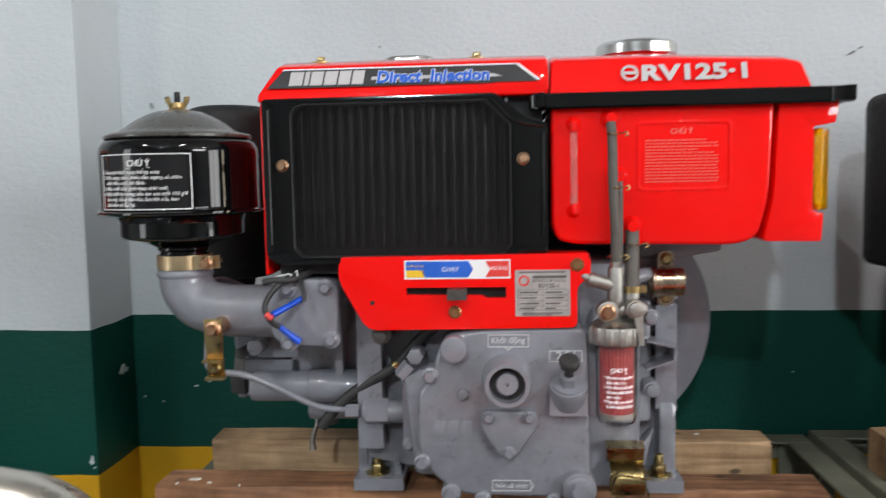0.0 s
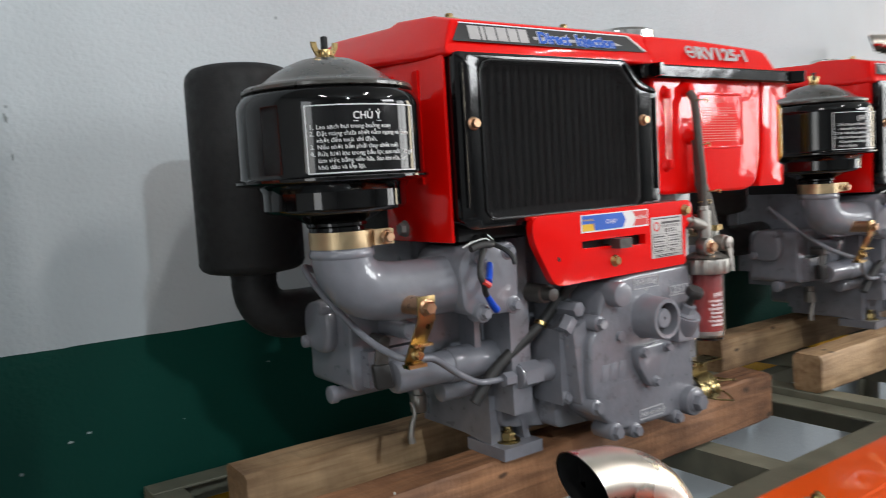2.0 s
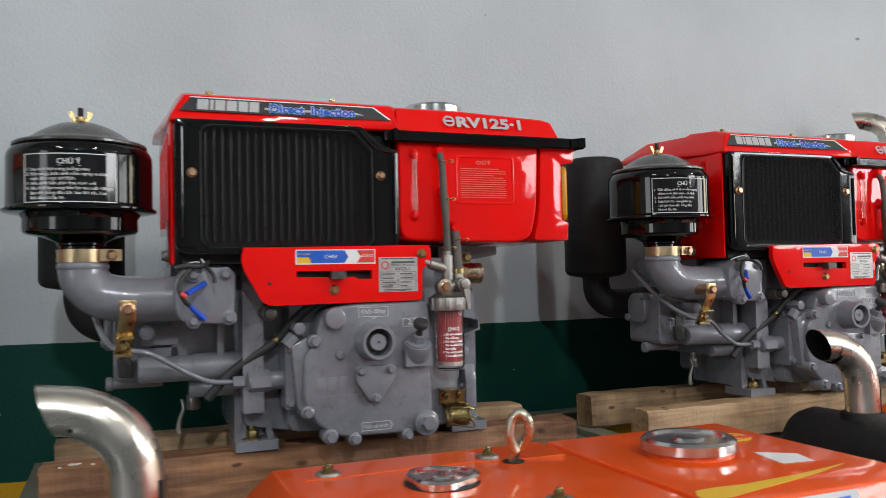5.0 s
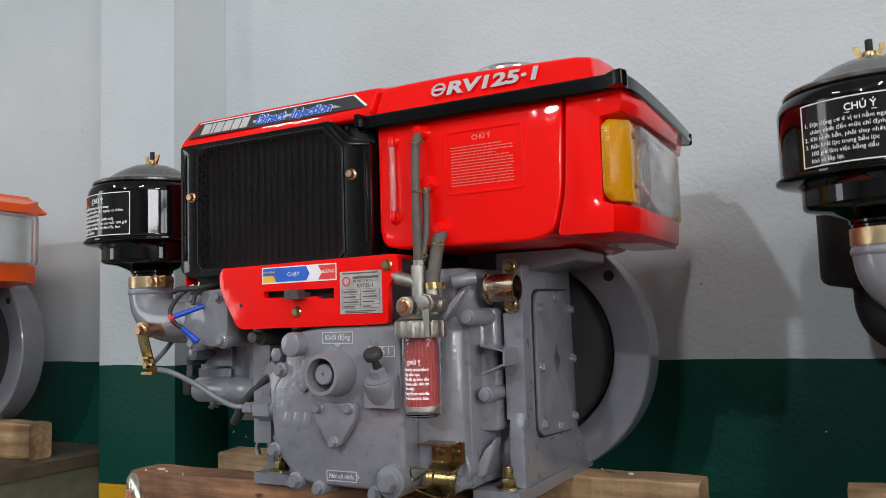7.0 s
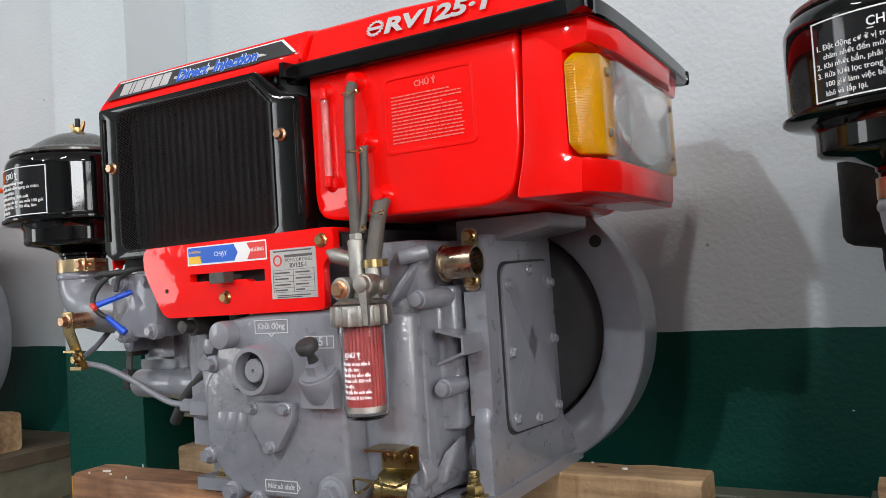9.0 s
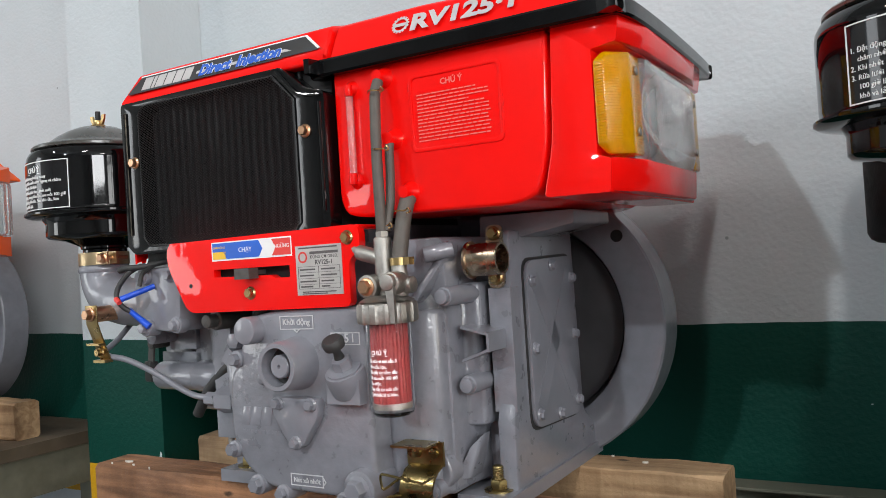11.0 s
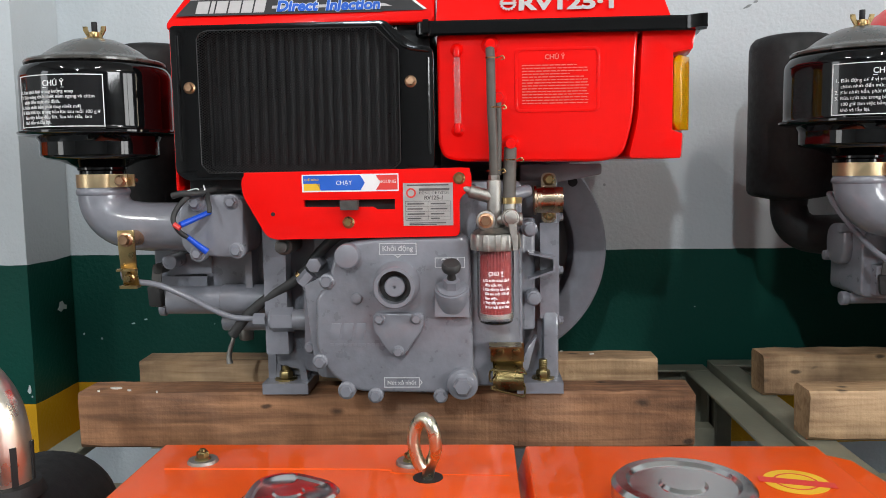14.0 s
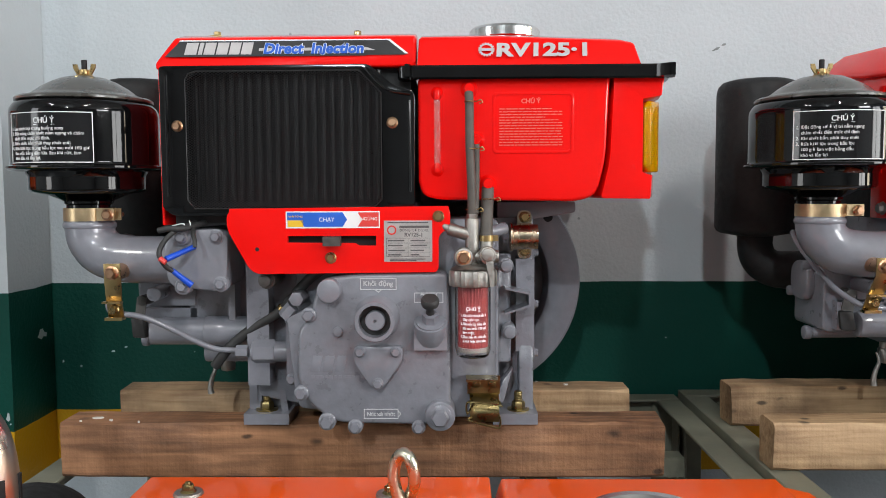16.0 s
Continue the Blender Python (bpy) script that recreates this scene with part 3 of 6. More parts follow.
for x, y, r, ob in ((-0.44, 1.09, 0.009, front), (-0.415, 1.078, 0.003, front), (-0.46, 1.075, 0.002, front), (-0.37, 1.07, 0.0015, front), (0.30, 1.30, 0.004, rear), (0.25, 1.32, 0.002, rear)):
    part("paint_fleck", prism([(x - r, y), (x - 0.4 * r, y + 0.3 * r), (x + 0.6 * r, y + 0.35 * r), (x + r, y + 0.05 * r), (x + 0.3 * r, y - 0.3 * r), (x - 0.6 * r, y - 0.25 * r)], 0.8665, 0.8700, "z"), DRIED, ob, "dried pale paint fleck")
beam(0.573, 1.50, 1.06, 1.118, SECOND, 0.868, WOODPALE, PALE, 3)
beam(0.588, 1.52, 1.287, 1.348, SECOND, 0.868, WOODPALE, PALE, 4)
beam(1.70, 2.6, 1.16, 1.246, TOP, 0.925, WOODPALE, PALE, 5)
beam(1.70, 2.6, 1.394, 1.452, TOP, 0.925, WOODPALE, PALE, 6)

# ---- the diesel engines ----

def wavy_cap(at, r, h, n=72, lobes=0, amp=0.0, bump=0.0):
    """A pressed metal cap: knurled or lobed edge, dished top."""
    bm = bmesh.new()
    rings = []
    for k, (f, z) in enumerate(((0.0, 0.0), (1.0, 0.0), (1.0, h * 0.75), (0.94, h), (0.8, h), (0.74, h * 0.8), (0.35, h * 0.78), (0.3, h * 0.95), (0.0, h * 0.95))):
        ring = []
        for i in range(n if f else 1):
            a = 2 * math.pi * i / n
            rr = r * f * (1 + (amp * math.cos(lobes * a) if f > 0.7 else 0)) + (bump * (i % 2) if k in (1, 2) else 0)
            ring.append(bm.verts.new((at[0] + rr * math.cos(a), at[1] + rr * math.sin(a), at[2] + z)))
        rings.append(ring)
    for p, q in zip(rings, rings[1:]):
        for i in range(n):
            j = (i + 1) % n
            if len(p) == 1:
                bm.faces.new((p[0], q[i], q[j]))
            elif len(q) == 1:
                bm.faces.new((p[i], p[j], q[0]))
            else:
                bm.faces.new((p[i], p[j], q[j], q[i]))
    return bm


def hull_of(loops):
    """Skins a row of loops with the same number of points and closes both ends."""
    bm = bmesh.new()
    rings = [[bm.verts.new(p) for p in loop] for loop in loops]
    n = len(rings[0])
    for a, b in zip(rings, rings[1:]):
        for j in range(n):
            bm.faces.new((a[j], a[(j + 1) % n], b[(j + 1) % n], b[j]))
    bm.faces.new(rings[0]), bm.faces.new(rings[-1])
    bmesh.ops.recalc_face_normals(bm, faces=bm.faces[:])
    return bm


def hood_shell(x1, xl, y0, y1, z0, z1, slope_l, slope_r, crown=0.013, back_l=0.0, w=0.004, left=-0.7):
    """A pressed cover: slanted front and ends, top rising behind the front edge to a flat crown."""
    xb = xl + slope_l + back_l
    rows = [
        [(xl, y0, z0), (xl, y0, z0 + 0.004), (xl + slope_l, y0 + 0.016, z1), (x1 - slope_r, y0 + 0.016, z1), (x1, y0, z0 + 0.004), (x1, y0, z0)],
        [(xl, y0 + 0.07, z0), (xl, y0 + 0.07, z0 + 0.004), (xl + slope_l, y0 + 0.055, z1 + crown * 0.3), (x1 - slope_r, y0 + 0.072, z1 + crown * 0.75), (x1, y0 + 0.07, z0 + 0.004), (x1, y0 + 0.07, z0)],
        [(xl, y0 + 0.11, z0), (xl, y0 + 0.11, z0 + 0.004), (xb, y0 + 0.08, z1 + crown * left), (x1 - slope_r, y0 + 0.105, z1 + crown), (x1, y0 + 0.11, z0 + 0.004), (x1, y0 + 0.11, z0)],
        [(xl, y1, z0), (xl, y1, z0 + 0.004), (xb, y1 - 0.03, z1 + crown * left), (x1 - slope_r, y1 - 0.03, z1 + crown), (x1, y1, z0 + 0.004), (x1, y1, z0)],
    ]
    return bev(hull_of(rows), w, 3, 14)


def cleaner_label(lines, parent, cx, cy, r, theta0, width, z0, z1):
    """White printed plate bent round the air cleaner."""
    h = z1 - z0
    t = 0.0012
    bg = box(0, width, -0.0008, 0.0, z0, z1)
    bmesh.ops.subdivide_edges(bg, edges=[e for e in bg.edges if abs(e.verts[0].co.x - e.verts[1].co.x) > 0.01], cuts=24)
    plate = part("label_plate", wrap(bg, cx, cy, r, theta0), LABELINK, parent, "black printed instruction plate with white border")
    fr = []
    for a, b, c, d in ((0, width, z1 - t, z1), (0, width, z0, z0 + t), (0, t, z0 + t, z1 - t), (width - t, width, z0 + t, z1 - t)):
        bm = box(a, b, -0.0014, -0.0006, c, d)
        if b - a > 0.01:
            bmesh.ops.subdivide_edges(bm, edges=[e for e in bm.edges if abs(e.verts[0].co.x - e.verts[1].co.x) > 0.01], cuts=24)
        fr.append(bm)
    head = facing(fit_width(lettering("CHÚ Ý", 0.01, 0.0003, 0.0001), 0, 0.0095), 0, -0.001, 0)
    xs = [v.co.x for v in head.verts]
    hw = max(xs) - min(xs)
    bmesh.ops.scale(head, vec=(0.030 / hw, 1, 1), verts=head.verts[:])
    bmesh.ops.translate(head, vec=(width / 2 - 0.015, 0, z1 - 0.015), verts=head.verts[:])
    fr.append(head)
    fr.append(box(width / 2 - 0.015, width / 2 + 0.015, -0.0014, -0.0006, z1 - 0.0172, z1 - 0.0166))
    step = (h - 0.0215) / len(lines)
    for i, line in enumerate(lines):
        num, body = line
        z = z1 - 0.0185 - step * (i + 0.8)
        if num:
            fr.append(facing(lettering(num, 0.0066, 0.0003), 0.0035, -0.001, z))
        bm = lettering(body, 0.0062, 0.0003)
        ws = max(v.co.x for v in bm.verts) - min(v.co.x for v in bm.verts)
        if ws > width - 0.014:
            bmesh.ops.scale(bm, vec=((width - 0.014) / ws, 1, 1), verts=bm.verts[:])
        fr.append(facing(bm, 0.0105, -0.001, z))
    part("label_print", wrap(join(*fr), cx, cy, r, theta0), LABELWHITE, plate)
    return plate


LABEL_A = (("1.", "Lau sạch bụi trong buồng xoay"), ("2.", "Đặt máng chứa nhớt nằm ngang và châm"), ("", "nhớt đến mực chỉ định."), ("3.", "Nếu nhớt bẩn phải thay nhớt mới"),
           ("4.", "Rửa lưới lọc trong bầu lọc sau mỗi 100 giờ"), ("", "làm việc bằng dầu lửa. Sau khi rửa, làm"), ("", "khô dầu và lắp lại."))
LABEL_B = (("1.", "Đặt động cơ ở vị trí nằm ngang"), ("", "châm nhớt đến mức chỉ định"), ("2.", "Khi nhớt bẩn, phải thay nhớt"), ("3.", "Rửa lưới lọc trong bầu lọc"), ("", "100 giờ làm việc bằng dầu"), ("", "khô và lắp lại."))


FWX, FWZ = 0.128, 1.049


def crankcase(e):
    """The grey castings: case, gear cover, feet, cylinder, head and their small fittings."""
    case = part("crankcase", join(
        bev(prism(rounded([(-0.125, 0.895), (0.07, 0.885), (0.168, 0.885), (0.168, 1.172), (-0.10, 1.172), (-0.125, 1.12)], 0.012), 1.045, 1.31), 0.004),
        bev(prism(rounded([(-0.192, 0.905), (-0.11, 0.89), (-0.11, 1.165), (-0.15, 1.165), (-0.192, 1.10)], 0.012), 1.078, 1.31), 0.004),
        box(-0.15, 0.05, 1.07, 1.30, 1.165, 1.195, 0.006), box(0.16, 0.204, 1.118, 1.30, 0.884, 1.17, 0.004)), GREY, e, "grey painted cast crankcase")
    outline = rounded([(-0.091, 1.061), (-0.078, 1.092), (-0.032, 1.099), (0.096, 1.101), (0.099, 0.90), (0.072, 0.887), (-0.060, 0.890), (-0.098, 0.916), (-0.114, 0.95), (-0.112, 1.022), (-0.094, 1.038)], 0.016)
    cover = part("gear_cover", join(prism(outline, 0.988, 1.05, "y", 0.006, 3), prism(rounded([(-0.13, 1.035), (-0.10, 1.05), (-0.10, 0.93), (-0.12, 0.935)], 0.006), 1.0, 1.06, "y", 0.004)), GREY, e, "flat cast gear cover in glossy grey paint")
    # bolt bosses round the cover
    part("cover_boss", join(rod((-0.066, 0.969, 1.077), (-0.066, 1.02, 1.077), 0.0165, 24, 0.003)), GREYS, cover)
    for x, z, r, h in ((-0.096, 1.042, 0.009, 0.014), (-0.108, 0.933, 0.009, 0.014), (-0.073, 0.893, 0.0105, 0.014), (-0.034, 0.886, 0.009, 0.012), (0.054, 0.885, 0.0085, 0.012)):
        part("cover_bolt", join(rod((x, 0.986, z), (x, 1.02, z), r * 1.18, 16, 0.002), hexhead((x, 0.986, z), (0, -1, 0), r * 1.5, h * 0.55, True)), GREYS, cover)
    part("small_plug", rod((-0.056, 0.983, 1.019), (-0.056, 0.99, 1.019), 0.007, 14, 0.0015), GREYS, cover)
    part("drain_plug", join(rod((0.084, 0.975, 0.903), (0.084, 1.03, 0.903), 0.021, 24, 0.003), hexhead((0.084, 0.975, 0.903), (0, -1, 0), 0.021, 0.011, True)), GREYS, cover, "grey hexagonal oil drain plug")
    # starting hub
    hub = part("starting_hub", lathe([(0.0, 0.012), (0.0135, 0.012), (0.0135, 0.02), (0.021, 0.02), (0.0215, 0.0), (0.0265, 0.0), (0.028, 0.003), (0.0295, 0.034), (0.033, 0.04), (0.0, 0.04)], (-0.002, 0.951, 1.038), (0, 1, 0), 40), GREYS, e, "open grey collar round the starting shaft")
    part("dark_gap", lathe([(0.0138, 0.0), (0.0212, 0.0), (0.0212, 0.001), (0.0138, 0.001), (0.0138, 0.0)], (-0.002, 0.968, 1.038), (0, 1, 0), 36), RUBBER, hub)
    part("shaft_end", lathe([(0.0, 0.003), (0.002, 0.003), (0.0022, 0.0), (0.012, 0.0), (0.0133, 0.0015), (0.0133, 0.018), (0.0, 0.018)], (-0.002, 0.956, 1.038), (0, 1, 0), 28), GREYS, hub)
    # triangular cover
    tri = part("triangular_cover", prism(rounded([(-0.034, 1.0), (0.034, 1.0), (0.033, 0.98), (0.006, 0.942), (-0.01, 0.942), (-0.034, 0.978)], 0.008, 5), 0.976, 0.99, "y", 0.0025), GREYS, e)
    for x, z in ((-0.025, 0.993), (0.024, 0.993), (-0.001, 0.949)):
        part("cover_bolt", hexhead((x, 0.976, z), (0, -1, 0), 0.0105, 0.006), GREYS, tri)
    # oil filler with dipstick knob
    ax = (0, -0.48, 0.87)
    fill = part("oil_filler", join(lathe([(0.0, 0.0), (0.0225, 0.0), (0.0235, 0.008), (0.0235, 0.022), (0.0225, 0.026), (0.0, 0.026)], (0.0715, 0.992, 1.010), ax, 32), box(0.049, 0.094, 0.974, 1.0, 0.995, 1.022, 0.009, 3)), GREYS, e, "slanted grey oil filler")
    part("filler_cap", join(lathe([(0.0, 0.0), (0.0195, 0.0), (0.0195, 0.0025), (0.0, 0.0025)], (0.0715, 0.9795, 1.0326), ax, 28), lathe([(0, 0), (0.0115, 0), (0.011, 0.012), (0.0065, 0.0135), (0, 0.0135)], (0.0715, 0.9785, 1.0345), ax, 6)), GREYS, fill, "hexagonal oil cap")
    part("dipstick_knob", lathe([(0.0, 0.0), (0.006, 0.0), (0.0045, 0.008), (0.006, 0.012), (0.0115, 0.014), (0.0125, 0.018), (0.0125, 0.022), (0.0105, 0.025), (0, 0.025)], (0.0715, 0.972, 1.0465), ax, 24), RUBBER, fill, "dark plastic dipstick knob")
    # raised lettering and framed inscriptions
    for body, x0, x1, z0, z1, tip in (("Khởi động", -0.025, 0.025, 1.0765, 1.0925, "d"), ("2,5 l", 0.049, 0.089, 1.0585, 1.0725, ""), ("Nút xả nhớt", -0.022, 0.026, 0.8965, 0.9105, "r")):
        t = 0.0011
        y = 0.9876
        pieces = [box(x0, x1, y - 0.0006, y, z1 - t, z1), box(x0, x1, y - 0.0006, y, z0, z0 + t), box(x0, x0 + t, y - 0.0006, y, z0 + t, z1 - t), box(x1 - t, x1, y - 0.0006, y, z0 + t, z1 - t)]
        m = (x0 + x1) / 2
        if tip == "d":
            pieces.append(prism([(m - 0.005, z0), (m, z0 - 0.004), (m + 0.005, z0), (m + 0.003, z0), (m, z0 - 0.0024), (m - 0.003, z0)], y - 0.0006, y))
        if tip == "r":
            mz = (z0 + z1) / 2
            pieces.append(prism([(x1, mz + 0.005), (x1 + 0.004, mz), (x1, mz - 0.005), (x1, mz - 0.003), (x1 + 0.0024, mz), (x1, mz + 0.003)], y - 0.0006, y))
        tx = fit_width(lettering(body, 0.01, 0.0003, 0.00015), min(0.6 * len(body) * 0.0075, x1 - x0 - 0.009))
        hh = max(v.co.y for v in tx.verts)
        pieces.append(facing(tx, m - max(v.co.x for v in tx.verts) / 2, y - 0.0003, (z0 + z1) / 2 - hh / 2))
        part("inscription", join(*pieces), INSCRIPTION, cover)
    em = [prism([(x, 0.963), (x + 0.005, 0.985), (x + w + 0.005, 0.985), (x + w, 0.963)], 0.9875, 0.99, "y", 0.0003) for x, w in ((-0.096, 0.013), (-0.079, 0.013), (-0.062, 0.013))]
    em += [box(-0.094 + 0.0062 * i, -0.0895 + 0.0062 * i, 0.9876, 0.99, 0.9535, 0.9575) for i in range(12)]
    part("cast_emblem", join(*em), GREYS, cover)["kind"] = "stuff"
    # right flank: column behind the fuel filter, ribs and bosses
    part("case_column", join(bev(prism(rounded([(0.09, 1.022), (0.150, 1.022), (0.163, 1.034), (0.167, 1.066), (0.172, 1.10), (0.176, 1.13), (0.09, 1.13)], 0.012, 5), 0.888, 1.092, "z"), 0.012, 4),
                             bev(prism(rounded([(0.15, 1.06), (0.164, 1.06), (0.169, 1.079), (0.188, 1.083), (0.191, 1.13), (0.15, 1.13)], 0.006, 4), 0.955, 1.118, "z"), 0.008, 3),
                             bev(hull_of([[(0.098, 1.03, 1.085), (0.150, 1.03, 1.085), (0.166, 1.05, 1.085), (0.172, 1.12, 1.085), (0.098, 1.12, 1.085)], [(0.105, 1.062, 1.162), (0.135, 1.064, 1.162), (0.158, 1.085, 1.162), (0.165, 1.12, 1.162), (0.105, 1.12, 1.162)]]), 0.012, 4),
                             bev(prism(rounded([(0.10, 0.90), (0.15, 0.885), (0.172, 0.905), (0.165, 0.935), (0.12, 0.94)], 0.012), 1.03, 1.09), 0.008, 3),
                             bev(hull_of([[(0.160, 1.05, 0.90), (0.176, 1.06, 0.90), (0.176, 1.09, 0.90), (0.16, 1.09, 0.90)], [(0.176, 1.06, 0.935), (0.19, 1.07, 0.95), (0.19, 1.09, 0.95), (0.176, 1.09, 0.935)]]), 0.003, 2),
                             bev(hull_of([[(0.128, 1.022, 1.10), (0.142, 1.022, 1.10), (0.142, 1.05, 1.10), (0.128, 1.05, 1.10)], [(0.160, 1.045, 1.152), (0.173, 1.045, 1.152), (0.173, 1.07, 1.152), (0.160, 1.07, 1.152)]]), 0.004, 2),
                             rod((0.150, 1.03, 1.152), (0.178, 1.05, 1.158), 0.009, 14, 0.003)), GREY, e, "rounded grey casting behind the fuel filter")
    for x, y, z in ((0.177, 1.022, 1.106), (0.184, 1.053, 1.006), (0.153, 1.016, 0.897)):
        part("stud_boss", join(rod((x, y, z), (x, 1.13, z), 0.0108, 18, 0.002), box(0.15, x, 1.085, 1.125, z - 0.009, z + 0.009, 0.004), rod((x, y - 0.006, z), (x, y + 0.002, z), 0.0083, 16, 0.0015)), GREYS, e)
    part("channel_bracket", join(box(0.2115, 0.2145, 1.05, 1.1, 1.043, 1.064, 0.0008),
                                 hull_of([[(0.2115, y, 1.061), (0.2115, y, 1.064), (0.178, y + 0.004, 1.071), (0.178, y + 0.004, 1.068)] for y in (1.05, 1.1)]),
                                 hull_of([[(0.2115, y, 1.043), (0.2115, y, 1.046), (0.178, y + 0.004, 1.034), (0.178, y + 0.004, 1.031)] for y in (1.05, 1.1)])), GREYS, e, "grey sheet channel bracket")
    # right wall, foot and inspection plate
    part("end_wall", join(bev(prism(rounded([(1.085, 0.868), (1.352, 0.868), (1.352, 0.90), (1.30, 0.935), (1.292, 1.175), (1.10, 1.175), (1.10, 1.0), (1.085, 0.96)], 0.01), 0.2, 0.222, "x"), 0.004), box(0.196, 0.2235, 1.092, 1.115, 0.97, 1.11, 0.003)), GREY, e)
    plate = part("inspection_plate", bev(prism(rounded([(1.131, 0.943), (1.276, 0.936), (1.275, 1.142), (1.131, 1.139)], 0.02, 5), 0.2225, 0.2275, "x"), 0.0012), GREYS, e, "grey sheet inspection plate with crossed ribs")
    part("plate_gasket", prism(rounded([(1.127, 0.94), (1.279, 0.933), (1.278, 1.145), (1.127, 1.142)], 0.02, 5), 0.2215, 0.2228, "x"), RUBBER, plate)
    for a, b in (((1.15, 0.965), (1.258, 1.118)), ((1.15, 1.118), (1.258, 0.965))):
        d = (Vector(b) - Vector(a)).normalized()
        n = Vector((-d.y, d.x)) * 0.012
        part("rib", prism([(a[0] + n.x, a[1] + n.y), (b[0] + n.x, b[1] + n.y), (b[0] - n.x, b[1] - n.y), (a[0] - n.x, a[1] - n.y)], 0.2272, 0.22785, "x"), GREYS, plate)
    for y, z in ((1.142, 1.115), (1.203, 1.131), (1.265, 1.113), (1.141, 1.035), (1.266, 1.04), (1.143, 0.958), (1.205, 0.948), (1.265, 0.955)):
        part("plate_bolt", hexhead((0.2275, y, z), (1, 0, 0), 0.010, 0.005), GREYS, plate)
    for x0, x1, bx, back, bolts in ((0.160, 0.226, 0.199, 1.35, (1.082, 1.315)), (-0.208, -0.141, -0.179, 1.135, (1.082,))):
        f = part("foot", box(x0, x1, 1.056, back, 0.868, 0.884, 0.005, 3), GREYS, e)
        for y in bolts:
            part("foot_bolt", join(hexhead((bx, y, 0.884), (0, 0, 1), 0.0175, 0.011, True), lathe([(0, 0), (0.0165, 0), (0.0165, 0.002), (0, 0.002)], (bx, y, 0.884), (0, 0, 1), 24), rod((bx, y, 0.884), (bx, y, 0.912 if bx > 0 else 0.905), 0.0058, 14, 0.0012), *[lathe([(0.0058, 0), (0.0064, 0.0008), (0.0058, 0.0016)], (bx, y, 0.8965 + 0.0024 * k), (0, 0, 1), 14) for k in range(6 if bx > 0 else 3)]), CLIPGOLD, f, "dull brassy foot bolt with its nut")
    part("foot_web", join(hull_of([[(-0.206, 1.085, 0.882), (-0.194, 1.085, 0.882), (-0.194, 1.085, 0.99), (-0.206, 1.085, 0.99)], [(-0.206, 1.255, 0.90), (-0.194, 1.255, 0.90), (-0.194, 1.265, 0.99), (-0.206, 1.265, 0.99)]]), prism([(1.085, 0.882), (1.095, 0.99), (1.11, 0.99), (1.10, 0.882)], -0.195, -0.188, "x"),
                          hull_of([[(-0.155, 1.075, 0.882), (-0.145, 1.075, 0.882), (-0.145, 1.10, 0.882), (-0.155, 1.10, 0.882)], [(-0.172, 1.085, 0.99), (-0.162, 1.085, 0.99), (-0.162, 1.10, 0.99), (-0.172, 1.10, 0.99)]]),
                          box(-0.2, -0.12, 1.10, 1.25, 0.885, 1.05, 0.006)), GREY, e)
    # injection pump flange with nuts
    part("pump_flange", join(box(-0.135, -0.118, 1.02, 1.075, 0.935, 1.035, 0.006), rod((-0.19, 1.045, 0.98), (-0.125, 1.045, 0.98), 0.015, 20, 0.002), lathe([(0, 0), (0.0175, 0), (0.0175, 0.03), (0, 0.03)], (-0.186, 1.045, 0.98), (1, 0, 0), 6)), GREYS, e)
    for y, z in ((1.03, 1.03), (1.03, 0.945)):
        part("flange_bolt", hexhead((-0.128, 1.02, z), (0, -1, 0), 0.011, 0.006), GREYS, e)
    part("corner_boss", join(rod((-0.116, 1.0, 1.062), (-0.116, 1.05, 1.062), 0.0105, 6, 0.001), rod((-0.135, 1.012, 1.035), (-0.122, 1.012, 1.05), 0.011, 6)), GREYS, e)
    part("case_stud", join(rod((-0.16, 1.015, 1.087), (-0.16, 1.085, 1.087), 0.0125, 18, 0.002), rod((-0.16, 1.0, 1.087), (-0.16, 1.016, 1.087), 0.0085, 16, 0.001)), DARKMETAL, e, "bare steel stud end")
    # cylinder and head
    part("cylinder_block", box(-0.30, -0.18, 1.108, 1.32, 0.99, 1.165, 0.008), GREY, e)
    part("case_edge", box(-0.197, -0.165, 1.045, 1.12, 0.93, 1.16, 0.006), GREY, e)
    part("block_rib", box(-0.232, -0.222, 1.075, 1.12, 1.02, 1.10, 0.003), GREY, e)
    part("block_base", box(-0.26, -0.16, 1.1, 1.32, 0.955, 1.0, 0.006), GREY, e)
    head = part("cylinder_head", join(bev(prism(rounded([(-0.386, 0.984), (-0.28, 0.98), (-0.28, 1.09), (-0.376, 1.09), (-0.386, 1.08)], 0.012, 5), 1.125, 1.235), 0.012, 4), box(-0.372, -0.29, 1.108, 1.15, 0.99, 1.035, 0.008, 3), box(-0.345, -0.29, 1.10, 1.14, 1.04, 1.07, 0.006, 3), box(-0.37, -0.28, 1.13, 1.245, 1.0, 1.075, 0.01, 3)), GREY, e)
    part("rocker_cover", join(bev(prism(rounded([(1.156, 1.028), (1.222, 1.028), (1.222, 1.094), (1.156, 1.094)], 0.03, 6), -0.400, -0.382, "x"), 0.006, 3), rod((-0.406, 1.216, 1.040), (-0.382, 1.216, 1.040), 0.0085, 14, 0.003), rod((-0.406, 1.164, 1.087), (-0.382, 1.164, 1.087), 0.0075, 14, 0.003)), GREYS, head, "rounded grey rocker cover")
    part("head_bolt", join(rod((-0.393, 1.168, 0.976), (-0.31, 1.168, 0.976), 0.0088, 16, 0.002), rod((-0.398, 1.168, 0.976), (-0.386, 1.168, 0.976), 0.0115, 14, 0.003)), GREYS, head)
